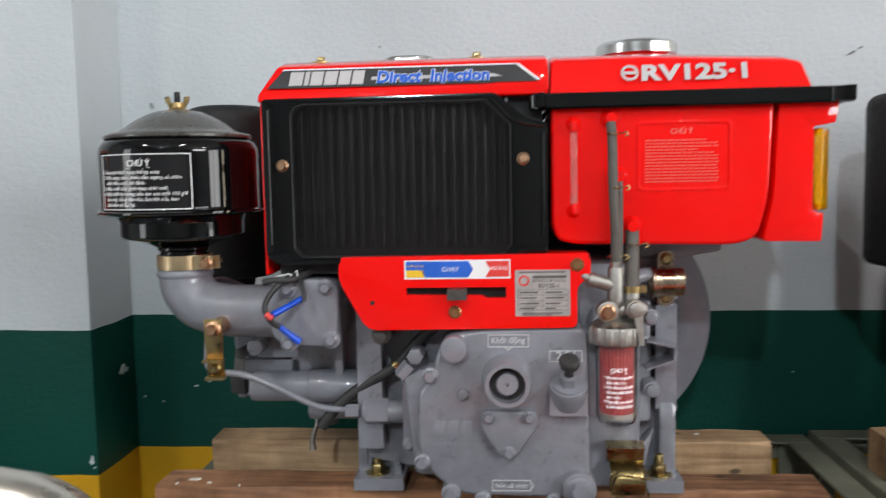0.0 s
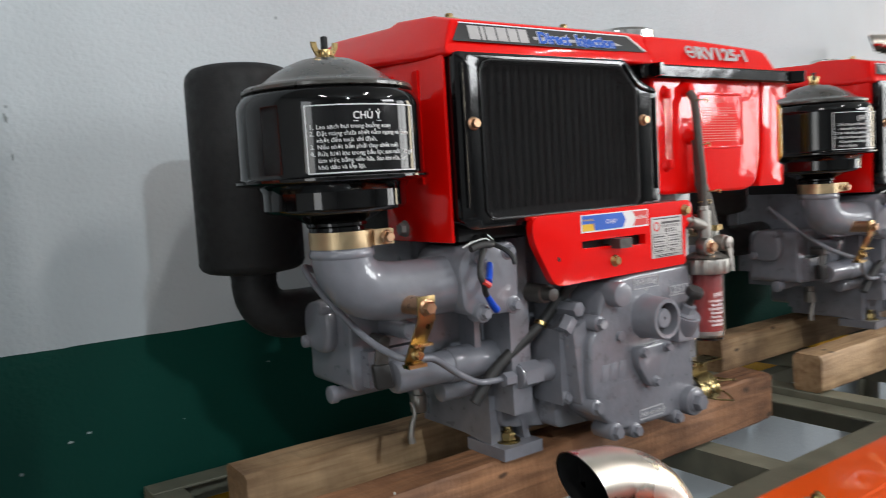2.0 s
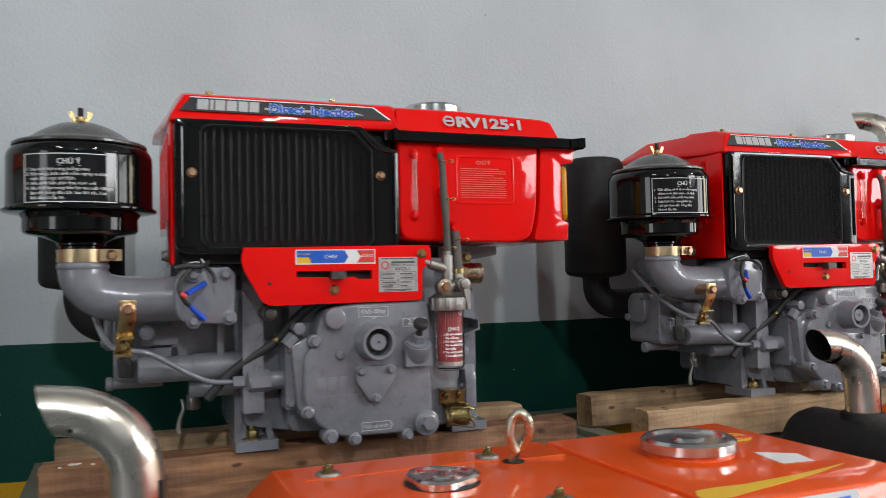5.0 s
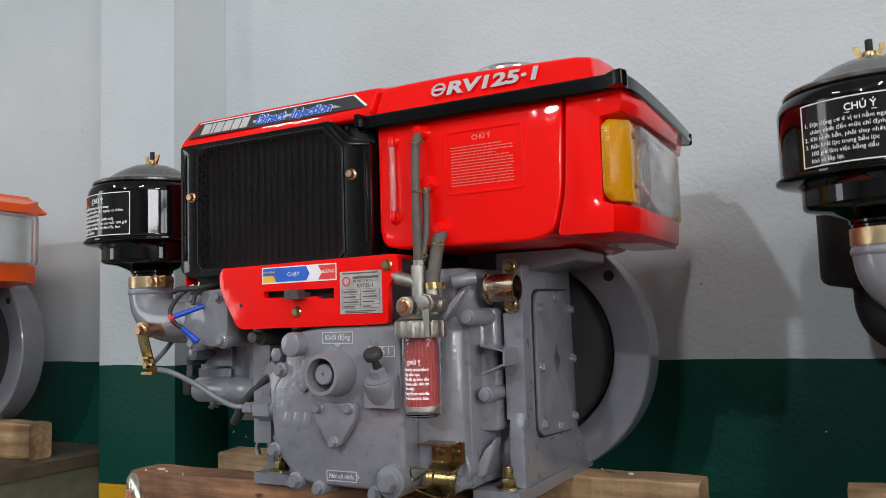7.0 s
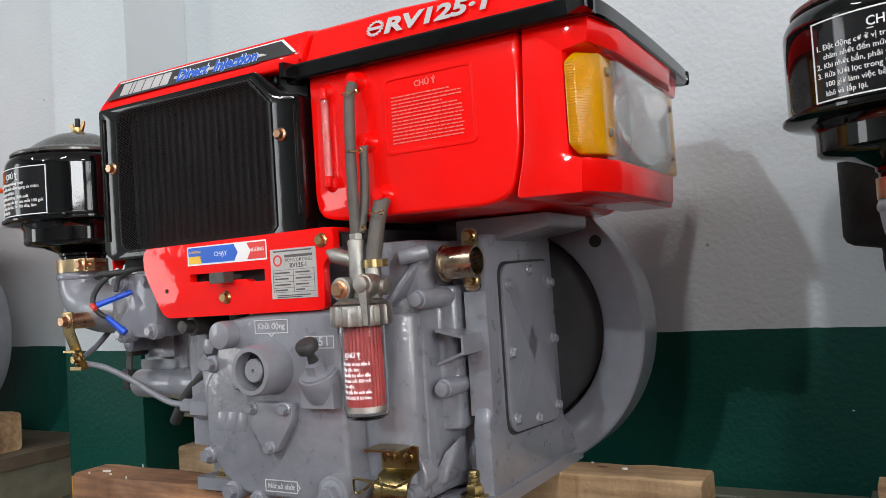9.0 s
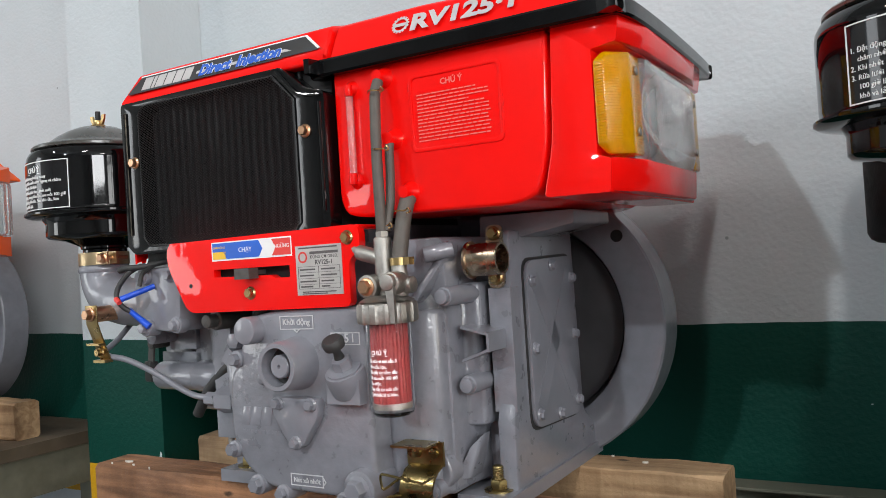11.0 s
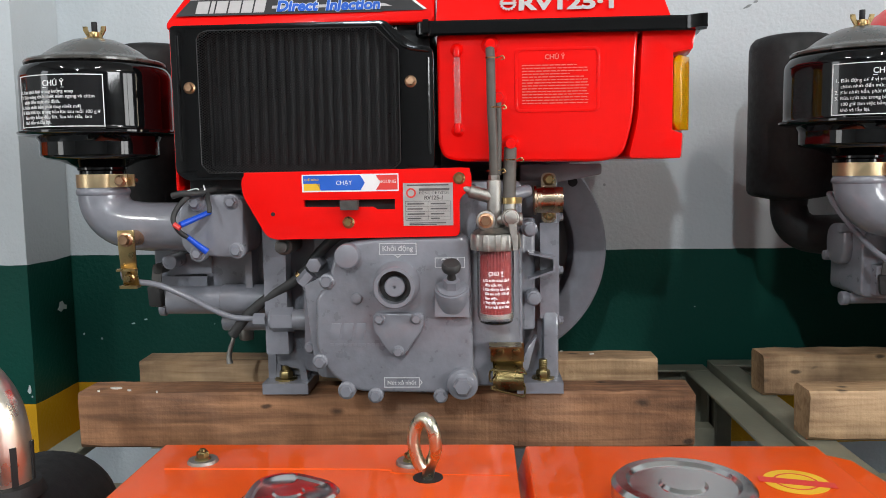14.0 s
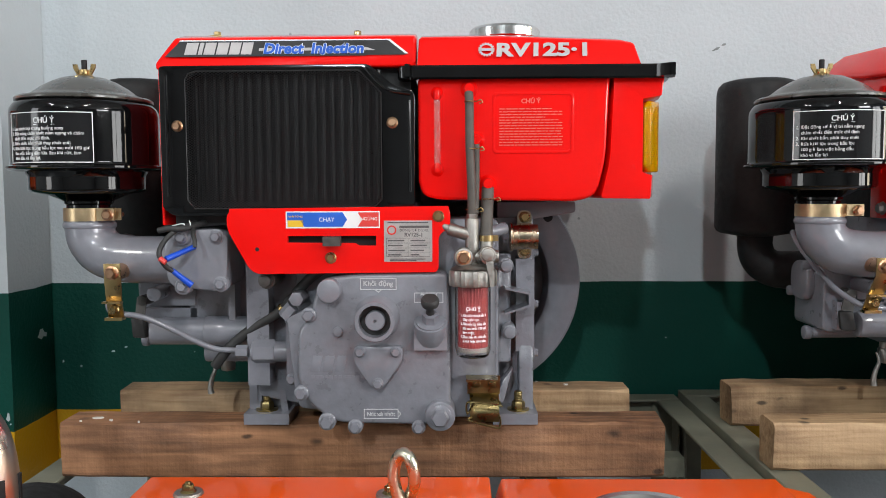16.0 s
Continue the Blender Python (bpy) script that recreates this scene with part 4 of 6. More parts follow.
    part("push_rod_tube", join(rod((-0.352, 1.088, 1.003), (-0.18, 1.088, 1.003), 0.0205, 28, 0.005), rod((-0.27, 1.088, 1.003), (-0.18, 1.088, 1.003), 0.0225, 28, 0.003)), GREYS, e)
    part("side_tube", rod((-0.275, 1.10, 0.968), (-0.15, 1.10, 0.968), 0.014, 20, 0.003), GREYS, e)
    part("head_stud", join(rod((-0.338, 1.06, 1.062), (-0.338, 1.12, 1.062), 0.011, 16, 0.002)), GREY, head)
    lever = part("decompression_lever", join(hull_of([[(-0.372, 1.084, 1.055), (-0.356, 1.080, 1.055), (-0.356, 1.083, 1.055), (-0.372, 1.087, 1.055)], [(-0.377, 1.084, 1.02), (-0.361, 1.080, 1.02), (-0.361, 1.083, 1.02), (-0.377, 1.087, 1.02)]]), rod((-0.362, 1.11, 1.05), (-0.364, 1.08, 1.05), 0.008, 14, 0.001)), DARKMETAL, e)
    part("lever_grip", bev(hull_of([[(-0.382, 1.08, 1.024), (-0.362, 1.075, 1.024), (-0.360, 1.09, 1.024), (-0.378, 1.094, 1.024)], [(-0.379, 1.078, 0.994), (-0.357, 1.073, 0.994), (-0.355, 1.09, 0.994), (-0.375, 1.094, 0.994)]]), 0.003), RUBBER, lever, "black rubber lever grip")
    tap = part("drain_tap", join(rod((-0.262, 1.17, 0.945), (-0.262, 1.17, 0.96), 0.009, 14), rod((-0.262, 1.17, 0.925), (-0.262, 1.17, 0.95), 0.0115, 16, 0.002)), ALU, e)
    part("tap_lever", tube([(-0.282, 1.158, 0.945), (-0.279, 1.155, 0.93), (-0.284, 1.155, 0.915), (-0.287, 1.155, 0.90), (-0.286, 1.155, 0.89)], (0.0022, 0.0052), 10), ALU, tap)
    # engine top arm that carries the tank
    part("tank_arm", bev(prism(rounded([(0.17, 1.16), (0.21, 1.165), (0.29, 1.178), (0.29, 1.194), (0.17, 1.194)], 0.004), 1.13, 1.25), 0.004), GREYS, e)
    # bushing bracket
    b = part("bushing", join(lathe([(0.021, 0.0), (0.021, 0.003), (0.0183, 0.004), (0.0183, 0.040), (0.0155, 0.040), (0.0155, 0.0), (0.021, 0.0)], (0.186, 1.072, 1.1435), (1, 0, 0), 28), prism(rounded([(0.198, 1.110), (0.219, 1.110), (0.219, 1.182), (0.198, 1.182)], 0.009), 1.09, 1.0925)), BUSHING, e, "yellow passivated steel bushing bolted on its bracket")
    for z in (1.122, 1.172):
        part("bushing_bolt", hexhead((0.2085, 1.09, z), (0, -1, 0), 0.011, 0.006), GOLD, b)
    # crank clip bracket
    trough = [(1.019, 0.926), (1.006, 0.922), (0.996, 0.912), (0.992, 0.901), (0.994, 0.89), (0.9965, 0.891), (0.995, 0.901), (0.9985, 0.910), (1.0075, 0.9195), (1.019, 0.923)]
    g = part("crank_clip", join(box(0.122, 0.168, 1.017, 1.0205, 0.924, 0.950, 0.0008), box(0.120, 0.164, 0.988, 1.0195, 0.9485, 0.9508, 0.0006), prism(trough, 0.125, 0.166, "x")), CLIPGOLD, e, "gold plated spring clip for the starting crank")
    part("clip_wire", tube([(0.166, 1.0, 0.918), (0.168, 0.975, 0.918), (0.164, 0.966, 0.921), (0.13, 0.964, 0.926), (0.121, 0.966, 0.924), (0.120, 0.968, 0.914), (0.122, 0.97, 0.909), (0.128, 0.985, 0.915), (0.132, 0.995, 0.918)], 0.0014, 8, 6), CLIPGOLD, g)
    part("clip_wire", tube([(0.127, 0.992, 0.897), (0.122, 0.975, 0.899), (0.130, 0.970, 0.897), (0.155, 0.968, 0.891), (0.164, 0.97, 0.889), (0.167, 0.98, 0.895), (0.166, 0.993, 0.9)], 0.0014, 8, 6), CLIPGOLD, g)
    for x in (0.135, 0.157):
        part("clip_screw", join(lathe([(0, 0), (0.0058, 0), (0.0052, 0.003), (0.0, 0.0042)], (x, 1.017, 0.938), (0, -1, 0), 16), box(x - 0.005, x + 0.005, 1.0118, 1.0135, 0.9372, 0.9388)), CLIPGOLD, g)
    # flywheel
    fly = part("flywheel", lathe([(0.0, 0.04), (0.06, 0.038), (0.137, 0.03), (0.141, 0.02), (0.145, 0.003), (0.149, 0.0), (0.1985, 0.0), (0.201, 0.003), (0.201, 0.06), (0.1985, 0.063), (0.0, 0.063)], (FWX, 1.333, FWZ), (0, 1, 0), 96), GREYS, e, "heavy grey flywheel disc")
    # dark ring laid in the recess as painted shade inside the rim
    part("flywheel_shadow_ring", lathe([(0.04, 0.0), (0.137, 0.0), (0.137, 0.012), (0.04, 0.012), (0.04, 0.0)], (FWX, 1.357, FWZ), (0, 1, 0), 64), WEB_SHADE, fly, "dark ring painting the shade on the flywheel's web")
    part("rim_hole", rod((0.271, 1.3322, 1.164), (0.271, 1.344, 1.164), 0.0085, 16), MATTE, fly)
    part("flywheel_shaft", rod((FWX, 1.3, FWZ), (FWX, 1.4, FWZ), 0.035, 24, 0.003), GREYS, fly)


def intake(e, label):
    """Air cleaner, its clamp and the inlet elbow."""
    elbow = part("inlet_elbow", join(
        tube([(-0.426, 1.056, 1.178), (-0.426, 1.056, 1.160), (-0.421, 1.055, 1.141), (-0.403, 1.053, 1.123), (-0.372, 1.05, 1.1155), (-0.33, 1.048, 1.114), (-0.25, 1.046, 1.114)], 0.0345, 28, 6),
        lathe([(0.0350, 0.0), (0.0365, 0.002), (0.0365, 0.006), (0.035, 0.009)], (-0.426, 1.056, 1.160), (0, 0, 1), 28),
        bev(prism(rounded([(-0.298, 1.078), (-0.214, 1.072), (-0.210, 1.152), (-0.226, 1.160), (-0.286, 1.160), (-0.302, 1.142)], 0.02, 5), 1.006, 1.10), 0.006)), GREYS, e, "curved grey inlet pipe with a bolted flange")
    for x, y, z in ((-0.274, 0.996, 1.149), (-0.227, 1.002, 1.149), (-0.274, 0.996, 1.080), (-0.222, 1.002, 1.083)):
        part("flange_bolt", join(rod((x, y + 0.003, z), (x, 1.02, z), 0.0115, 16, 0.002), hexhead((x, y + 0.003, z), (0, -1, 0), 0.0115, 0.006)), GREYS, elbow)
    C = (-0.428, 1.06)
    a = part("air_cleaner", lathe([(0.0, 1.185), (0.031, 1.185), (0.031, 1.194), (0.0335, 1.196), (0.0335, 1.199), (0.0389, 1.202), (0.0555, 1.209), (0.0759, 1.2125), (0.0791, 1.216), (0.0791, 1.2168), (0.0791, 1.2332), (0.0791, 1.234), (0.0833, 1.241), (0.0925, 1.242), (0.1027, 1.2435), (0.1059, 1.2455), (0.1059, 1.248), (0.1013, 1.25), (0.1004, 1.253), (0.1004, 1.2538), (0.1004, 1.3212), (0.1004, 1.322), (0.0995, 1.328), (0.0965, 1.334), (0.0925, 1.338), (0.088, 1.3395), (0.0, 1.3395)], (*C, 0), (0, 0, 1), 72), GLOSSBLACK, e, "glossy black oil bath air cleaner")
    lid = part("cleaner_lid", lathe([(0.0, 1.336), (0.0915, 1.3395), (0.0928, 1.3405), (0.0928, 1.3435), (0.0905, 1.3458), (0.0814, 1.3478), (0.0749, 1.3495), (0.0703, 1.3525), (0.0592, 1.361), (0.0444, 1.3695), (0.03, 1.3755), (0.014, 1.3785), (0.0, 1.379)], (*C, 0), (0, 0, 1), 64), BLACKLID, a, "dusty domed lid")
    nut = join(rod((C[0], C[1], 1.379), (C[0], C[1], 1.388), 0.0075, 16, 0.001), lathe([(0, 0), (0.012, 0), (0.011, 0.002), (0, 0.002)], (*C, 1.3785), (0, 0, 1), 20),
               *[hull_of([[(C[0] + s * 0.004, C[1] - 0.002, 1.381), (C[0] + s * 0.010, C[1] - 0.002, 1.381), (C[0] + s * 0.010, C[1] + 0.002, 1.381), (C[0] + s * 0.004, C[1] + 0.002, 1.381)],
                          [(C[0] + s * 0.009, C[1] - 0.0015, 1.39), (C[0] + s * 0.0155, C[1] - 0.0015, 1.39), (C[0] + s * 0.0155, C[1] + 0.0015, 1.39), (C[0] + s * 0.009, C[1] + 0.0015, 1.39)],
                          [(C[0] + s * 0.010, C[1] - 0.0012, 1.396), (C[0] + s * 0.0165, C[1] - 0.0012, 1.396), (C[0] + s * 0.0165, C[1] + 0.0012, 1.396), (C[0] + s * 0.010, C[1] + 0.0012, 1.396)]]) for s in (-1, 1)])
    part("wing_nut", nut, GOLD, a, "brass coloured wing nut")
    part("lid_stud", rod((C[0], C[1], 1.385), (C[0], C[1], 1.402), 0.004, 10, 0.0006), MATTE, a)
    if label == "a":
        cleaner_label(LABEL_A, a, *C, 0.1006, -42, 0.125, 1.2515, 1.319)
    elif label == "b":
        cleaner_label(LABEL_B, a, *C, 0.1006, -43.5, 0.126, 1.2515, 1.319)
    cl = part("hose_clamp", join(lathe([(0.0355, 0.0), (0.0355, 0.0185), (0.0335, 0.0185), (0.0335, 0.0), (0.0355, 0.0)], (-0.426, 1.056, 1.171), (0, 0, 1), 40), box(-0.402, -0.377, 1.024, 1.027, 1.172, 1.189, 0.001), box(-0.398, -0.372, 1.036, 1.039, 1.172, 1.189, 0.001)), CLAMP, a, "brassy hose clamp with a cross bolt")
    part("clamp_bolt", join(hexhead((-0.386, 1.024, 1.180), (0.1, -1, 0), 0.011, 0.006), rod((-0.386, 1.023, 1.18), (-0.380, 1.06, 1.18), 0.0035, 10)), COPPER, cl)
    # injection line with its support bracket
    br = part("pipe_bracket", join(bev(hull_of([[(-0.377, 0.984, 1.114), (-0.354, 0.984, 1.114), (-0.354, 0.9865, 1.114), (-0.377, 0.9865, 1.114)], [(-0.377, 0.985, 1.088), (-0.354, 0.985, 1.088), (-0.354, 0.9875, 1.088), (-0.377, 0.9875, 1.088)],
                                            [(-0.381, 0.998, 1.060), (-0.359, 0.998, 1.060), (-0.359, 1.0005, 1.060), (-0.381, 1.0005, 1.060)], [(-0.383, 1.008, 1.037), (-0.361, 1.008, 1.037), (-0.361, 1.0105, 1.037), (-0.383, 1.0105, 1.037)]]), 0.0004),
                                   box(-0.383, -0.357, 0.988, 0.998, 1.058, 1.061, 0.001), box(-0.384, -0.36, 0.998, 1.012, 1.033, 1.037, 0.001)), GOLD, e, "gold plated strip bracket clamping the fuel line")
    part("bracket_bolt", join(hexhead((-0.3655, 0.984, 1.1015), (0, -1, 0), 0.013, 0.008), rod((-0.3655, 0.986, 1.1015), (-0.3655, 1.03, 1.1015), 0.011, 16)), COPPER, br)
    part("bracket_screw", hexhead((-0.371, 1.001, 1.0475), (0, -1, 0), 0.010, 0.006), GOLD, br)
    part("injection_line", tube([(-0.37, 1.18, 1.118), (-0.395, 1.176, 1.132), (-0.415, 1.168, 1.141), (-0.424, 1.155, 1.138), (-0.418, 1.12, 1.108), (-0.402, 1.06, 1.065), (-0.388, 1.022, 1.047), (-0.372, 1.013, 1.041), (-0.345, 1.016, 1.037), (-0.325, 1.025, 1.028), (-0.298, 1.038, 1.011), (-0.272, 1.045, 0.995), (-0.245, 1.05, 0.983), (-0.215, 1.048, 0.981), (-0.195, 1.045, 0.98)], 0.0042, 12, 6), GREYS, e)
    part("line_nut", lathe([(0, 0), (0.0095, 0), (0.0095, 0.017), (0, 0.017)], (-0.213, 1.045, 0.98), (1, 0, 0), 6), GREYS, e)
    # wires with blue sleeves
    w = part("wiring", join(tube([(-0.25, 1.06, 1.18), (-0.262, 1.02, 1.168), (-0.276, 0.99, 1.160), (-0.29, 0.98, 1.145), (-0.296, 0.975, 1.13), (-0.292, 0.974, 1.118), (-0.287, 0.979, 1.109), (-0.281, 0.984, 1.104)], 0.0035, 10, 5),
                            tube([(-0.262, 1.02, 1.168), (-0.252, 0.985, 1.155), (-0.247, 0.975, 1.146), (-0.246, 0.972, 1.137)], 0.003, 8, 5), tube([(-0.24, 1.04, 1.172), (-0.265, 0.99, 1.162), (-0.285, 0.985, 1.162), (-0.30, 0.985, 1.159)], 0.0042, 10, 5)), RUBBER, e, "loose black wires tied together")
    part("wire_sleeve", tube([(-0.286, 0.973, 1.121), (-0.272, 0.988, 1.128), (-0.257, 1.005, 1.136)], (0.0042, 0.0036), 10, 4), BLUEWIRE, w, "blue insulating sleeve")
    part("wire_sleeve", tube([(-0.283, 0.983, 1.106), (-0.271, 0.989, 1.094), (-0.259, 0.994, 1.083)], (0.0034, 0.0048), 10, 4), BLUEWIRE, w, "blue insulating sleeve")
    part("wire_end", tube([(-0.294, 0.972, 1.122), (-0.286, 0.971, 1.1165)], 0.0036, 8, 2), REDINK, w, "red wire end")
    part("cable_tie", tube([(-0.262, 1.0, 1.172), (-0.259, 0.995, 1.166), (-0.264, 0.99, 1.163), (-0.269, 0.995, 1.168), (-0.285, 1.0, 1.165), (-0.30, 1.0, 1.160)], 0.001, 6, 4), WHITE, w, "white cable tie")
    part("breather_hose", tube([(-0.250, 1.06, 0.955), (-0.225, 1.056, 0.985), (-0.190, 1.051, 1.013), (-0.146, 1.046, 1.040), (-0.115, 1.036, 1.075), (-0.085, 1.028, 1.1), (-0.04, 1.03, 1.118)], 0.0075, 14, 6), RUBBER, e, "black rubber breather hose")
    part("hose_ring", lathe([(0.0088, 0.0), (0.0088, 0.006), (0.0072, 0.006), (0.0072, 0.0), (0.0088, 0.0)], (-0.1455, 1.045, 1.040), (0.6, 0, 0.8), 20), GOLD, e)


def silencer(e):
    """Upright matte black silencer with its bent pipe."""
    C = (-0.436, 1.288)
    s = part("silencer", lathe([(0.0, 1.402), (0.049, 1.402), (0.0605, 1.3985), (0.067, 1.391), (0.0695, 1.38), (0.0695, 1.145), (0.066, 1.138), (0.059, 1.134), (0.031, 1.129), (0.029, 1.115), (0.0, 1.115)], (*C, 0), (0, 0, 1), 48), MATTE, e, "upright matte black exhaust silencer")
    part("exhaust_pipe", tube([(C[0], C[1], 1.135), (C[0], C[1], 1.112), (C[0] + 0.008, C[1], 1.088), (C[0] + 0.028, C[1] - 0.003, 1.072), (C[0] + 0.06, C[1] - 0.008, 1.068), (-0.33, C[1] - 0.02, 1.07), (-0.27, C[1] - 0.03, 1.07)], (0.029, 0.036), 24, 6), MATTE, s)


def bent_exhaust(e):
    """Lying black silencer with a polished bent tailpipe, cut slantwise."""
    s = part("silencer", lathe([(0, 0), (0.05, 0.0), (0.066, 0.01), (0.07, 0.03), (0.07, 0.24), (0.062, 0.26), (0, 0.262)], (-0.452, 1.16, 1.322), (0, 1, 0), 40), MATTE, e, "lying matte black exhaust silencer")
    path = [(-0.447, 1.30, 1.30), (-0.447, 1.30, 1.40), (-0.448, 1.30, 1.438), (-0.455, 1.30, 1.470), (-0.474, 1.302, 1.494), (-0.503, 1.305, 1.508), (-0.541, 1.308, 1.514)]

    def pipe_skin(r):
        bm = tube(path, r, 28, 6)
        for v in bm.verts:
            if v.co.x < -0.514:
                v.co.x += (1.528 - v.co.z) * 0.5
        bm.faces.ensure_lookup_table()
        bmesh.ops.delete(bm, geom=[bm.faces[-1]], context="FACES_ONLY")
        return bm
    pipe = part("tailpipe", pipe_skin(0.0275), CHROME, s, "polished bent tailpipe with a slanted mouth")
    part("pipe_bore", pipe_skin(0.0262), MATTE, pipe, "sooty black inside of the pipe")
    for turn in (-38, 12):
        u = radians(turn)
        cx, cy = -0.447 + 0.0272 * math.cos(u), 1.30 + 0.0272 * math.sin(u)
        slot = box(-0.0018, 0.0018, -0.0028, 0.0028, 1.396, 1.436, 0.0006)
        bmesh.ops.transform(slot, matrix=Matrix.Translation((cx, cy, 0)) @ Matrix.Rotation(u, 4, "Z"), verts=slot.verts[:])
        part("pipe_slot", slot, MATTE, pipe)
    part("pipe_collar", lathe([(0.038, 0.0), (0.034, 0.012), (0.0275, 0.014)], (-0.447, 1.30, 1.384), (0, 0, 1), 28), MATTE, s)


def radiator(e):
    """Black framed radiator with its wire guard."""
    f = part("radiator_frame", prism(rounded([(-0.298, 1.383), (-0.298, 1.19), (-0.284, 1.179), (0.036, 1.179), (0.05, 1.192), (0.05, 1.347), (0.031, 1.352), (0.02, 1.357), (-0.012, 1.384)], 0.006), 0.999, 1.02, "y", 0.0016, 2,
                                    holes=[rounded([(-0.246, 1.373), (-0.026, 1.373), (0.003, 1.344), (0.003, 1.204), (-0.008, 1.191), (-0.250, 1.191), (-0.260, 1.204), (-0.260, 1.361)], 0.004)]), BLACK, e, "glossy black pressed radiator frame")
    part("radiator_tank", join(box(-0.288, 0.045, 1.022, 1.30, 1.165, 1.385, 0.006)), MATTE, e)
    for path in ([(-0.289, 0.998, 1.37), (-0.289, 0.998, 1.29), (-0.289, 0.998, 1.205)], [(0.044, 0.998, 1.335), (0.044, 0.998, 1.27), (0.044, 0.998, 1.21)], [(-0.016, 0.998, 1.378), (0.012, 0.998, 1.350), (0.045, 0.998, 1.343)]):
        part("frame_rib", tube(path, 0.0022, 8, 3), BLACK, f)
    for i in range(21):
        part("radiator_tube", rod((-0.2545 + 0.0127 * i, 1.021, 1.2), (-0.2545 + 0.0127 * i, 1.021, 1.38), 0.0042, 8), CORE, e)
    edge = [(-0.247, 1.3755), (-0.024, 1.3755), (0.0055, 1.345), (0.0055, 1.2), (-0.006, 1.1885), (-0.252, 1.1885), (-0.262, 1.2), (-0.262, 1.364), (-0.2575, 1.372)]

    def inside(p, d):
        """The stretch of the line p + t d that lies within the guard's convex outline."""
        lo, hi = -9.0, 9.0
        for (ax, az), (bx, bz) in zip(edge, edge[1:] + edge[:1]):
            n = (az - bz, bx - ax)
            num, den = n[0] * (ax - p[0]) + n[1] * (az - p[1]), n[0] * d[0] + n[1] * d[1]
            if abs(den) < 1e-9:
                if num < 0:
                    return None
            elif den < 0:
                lo = max(lo, num / den)
            else:
                hi = min(hi, num / den)
        return (lo, hi) if hi - lo > 0.002 else None

    bm = bmesh.new()
    step, th = 0.0034, 0.00055
    for tilt, y in ((0.62, 0.9966), (-0.62, 0.9972)):
        d = Vector((1.0, tilt)).normalized()
        for k in range(-90, 91):
            p = (-0.128, 1.285 + k * step)
            span = inside(p, d)
            if not span:
                continue
            v = [bm.verts.new((p[0] + d[0] * t, y + dy, p[1] + d[1] * t + dz)) for t in span for dy, dz in ((-th, 0), (0, th), (th, 0), (0, -th))]
            for j in range(4):
                bm.faces.new((v[j], v[(j + 1) % 4], v[4 + (j + 1) % 4], v[4 + j]))
    part("guard_rim", tube([(x, 0.9972, z) for x, z in edge + edge[:1]], 0.0009, 6, 0, 0, True), GUARD, f)
    part("wire_guard", bm, GUARD, f, "fine black diagonal wire mesh")["kind"] = "stuff"
    for x, z in ((-0.2745, 1.3015), (0.0205, 1.3045)):
        part("frame_bolt", hexhead((x, 0.999, z), (0, -1, 0), 0.0105, 0.006), COPPER, f, "coppery flanged bolt")


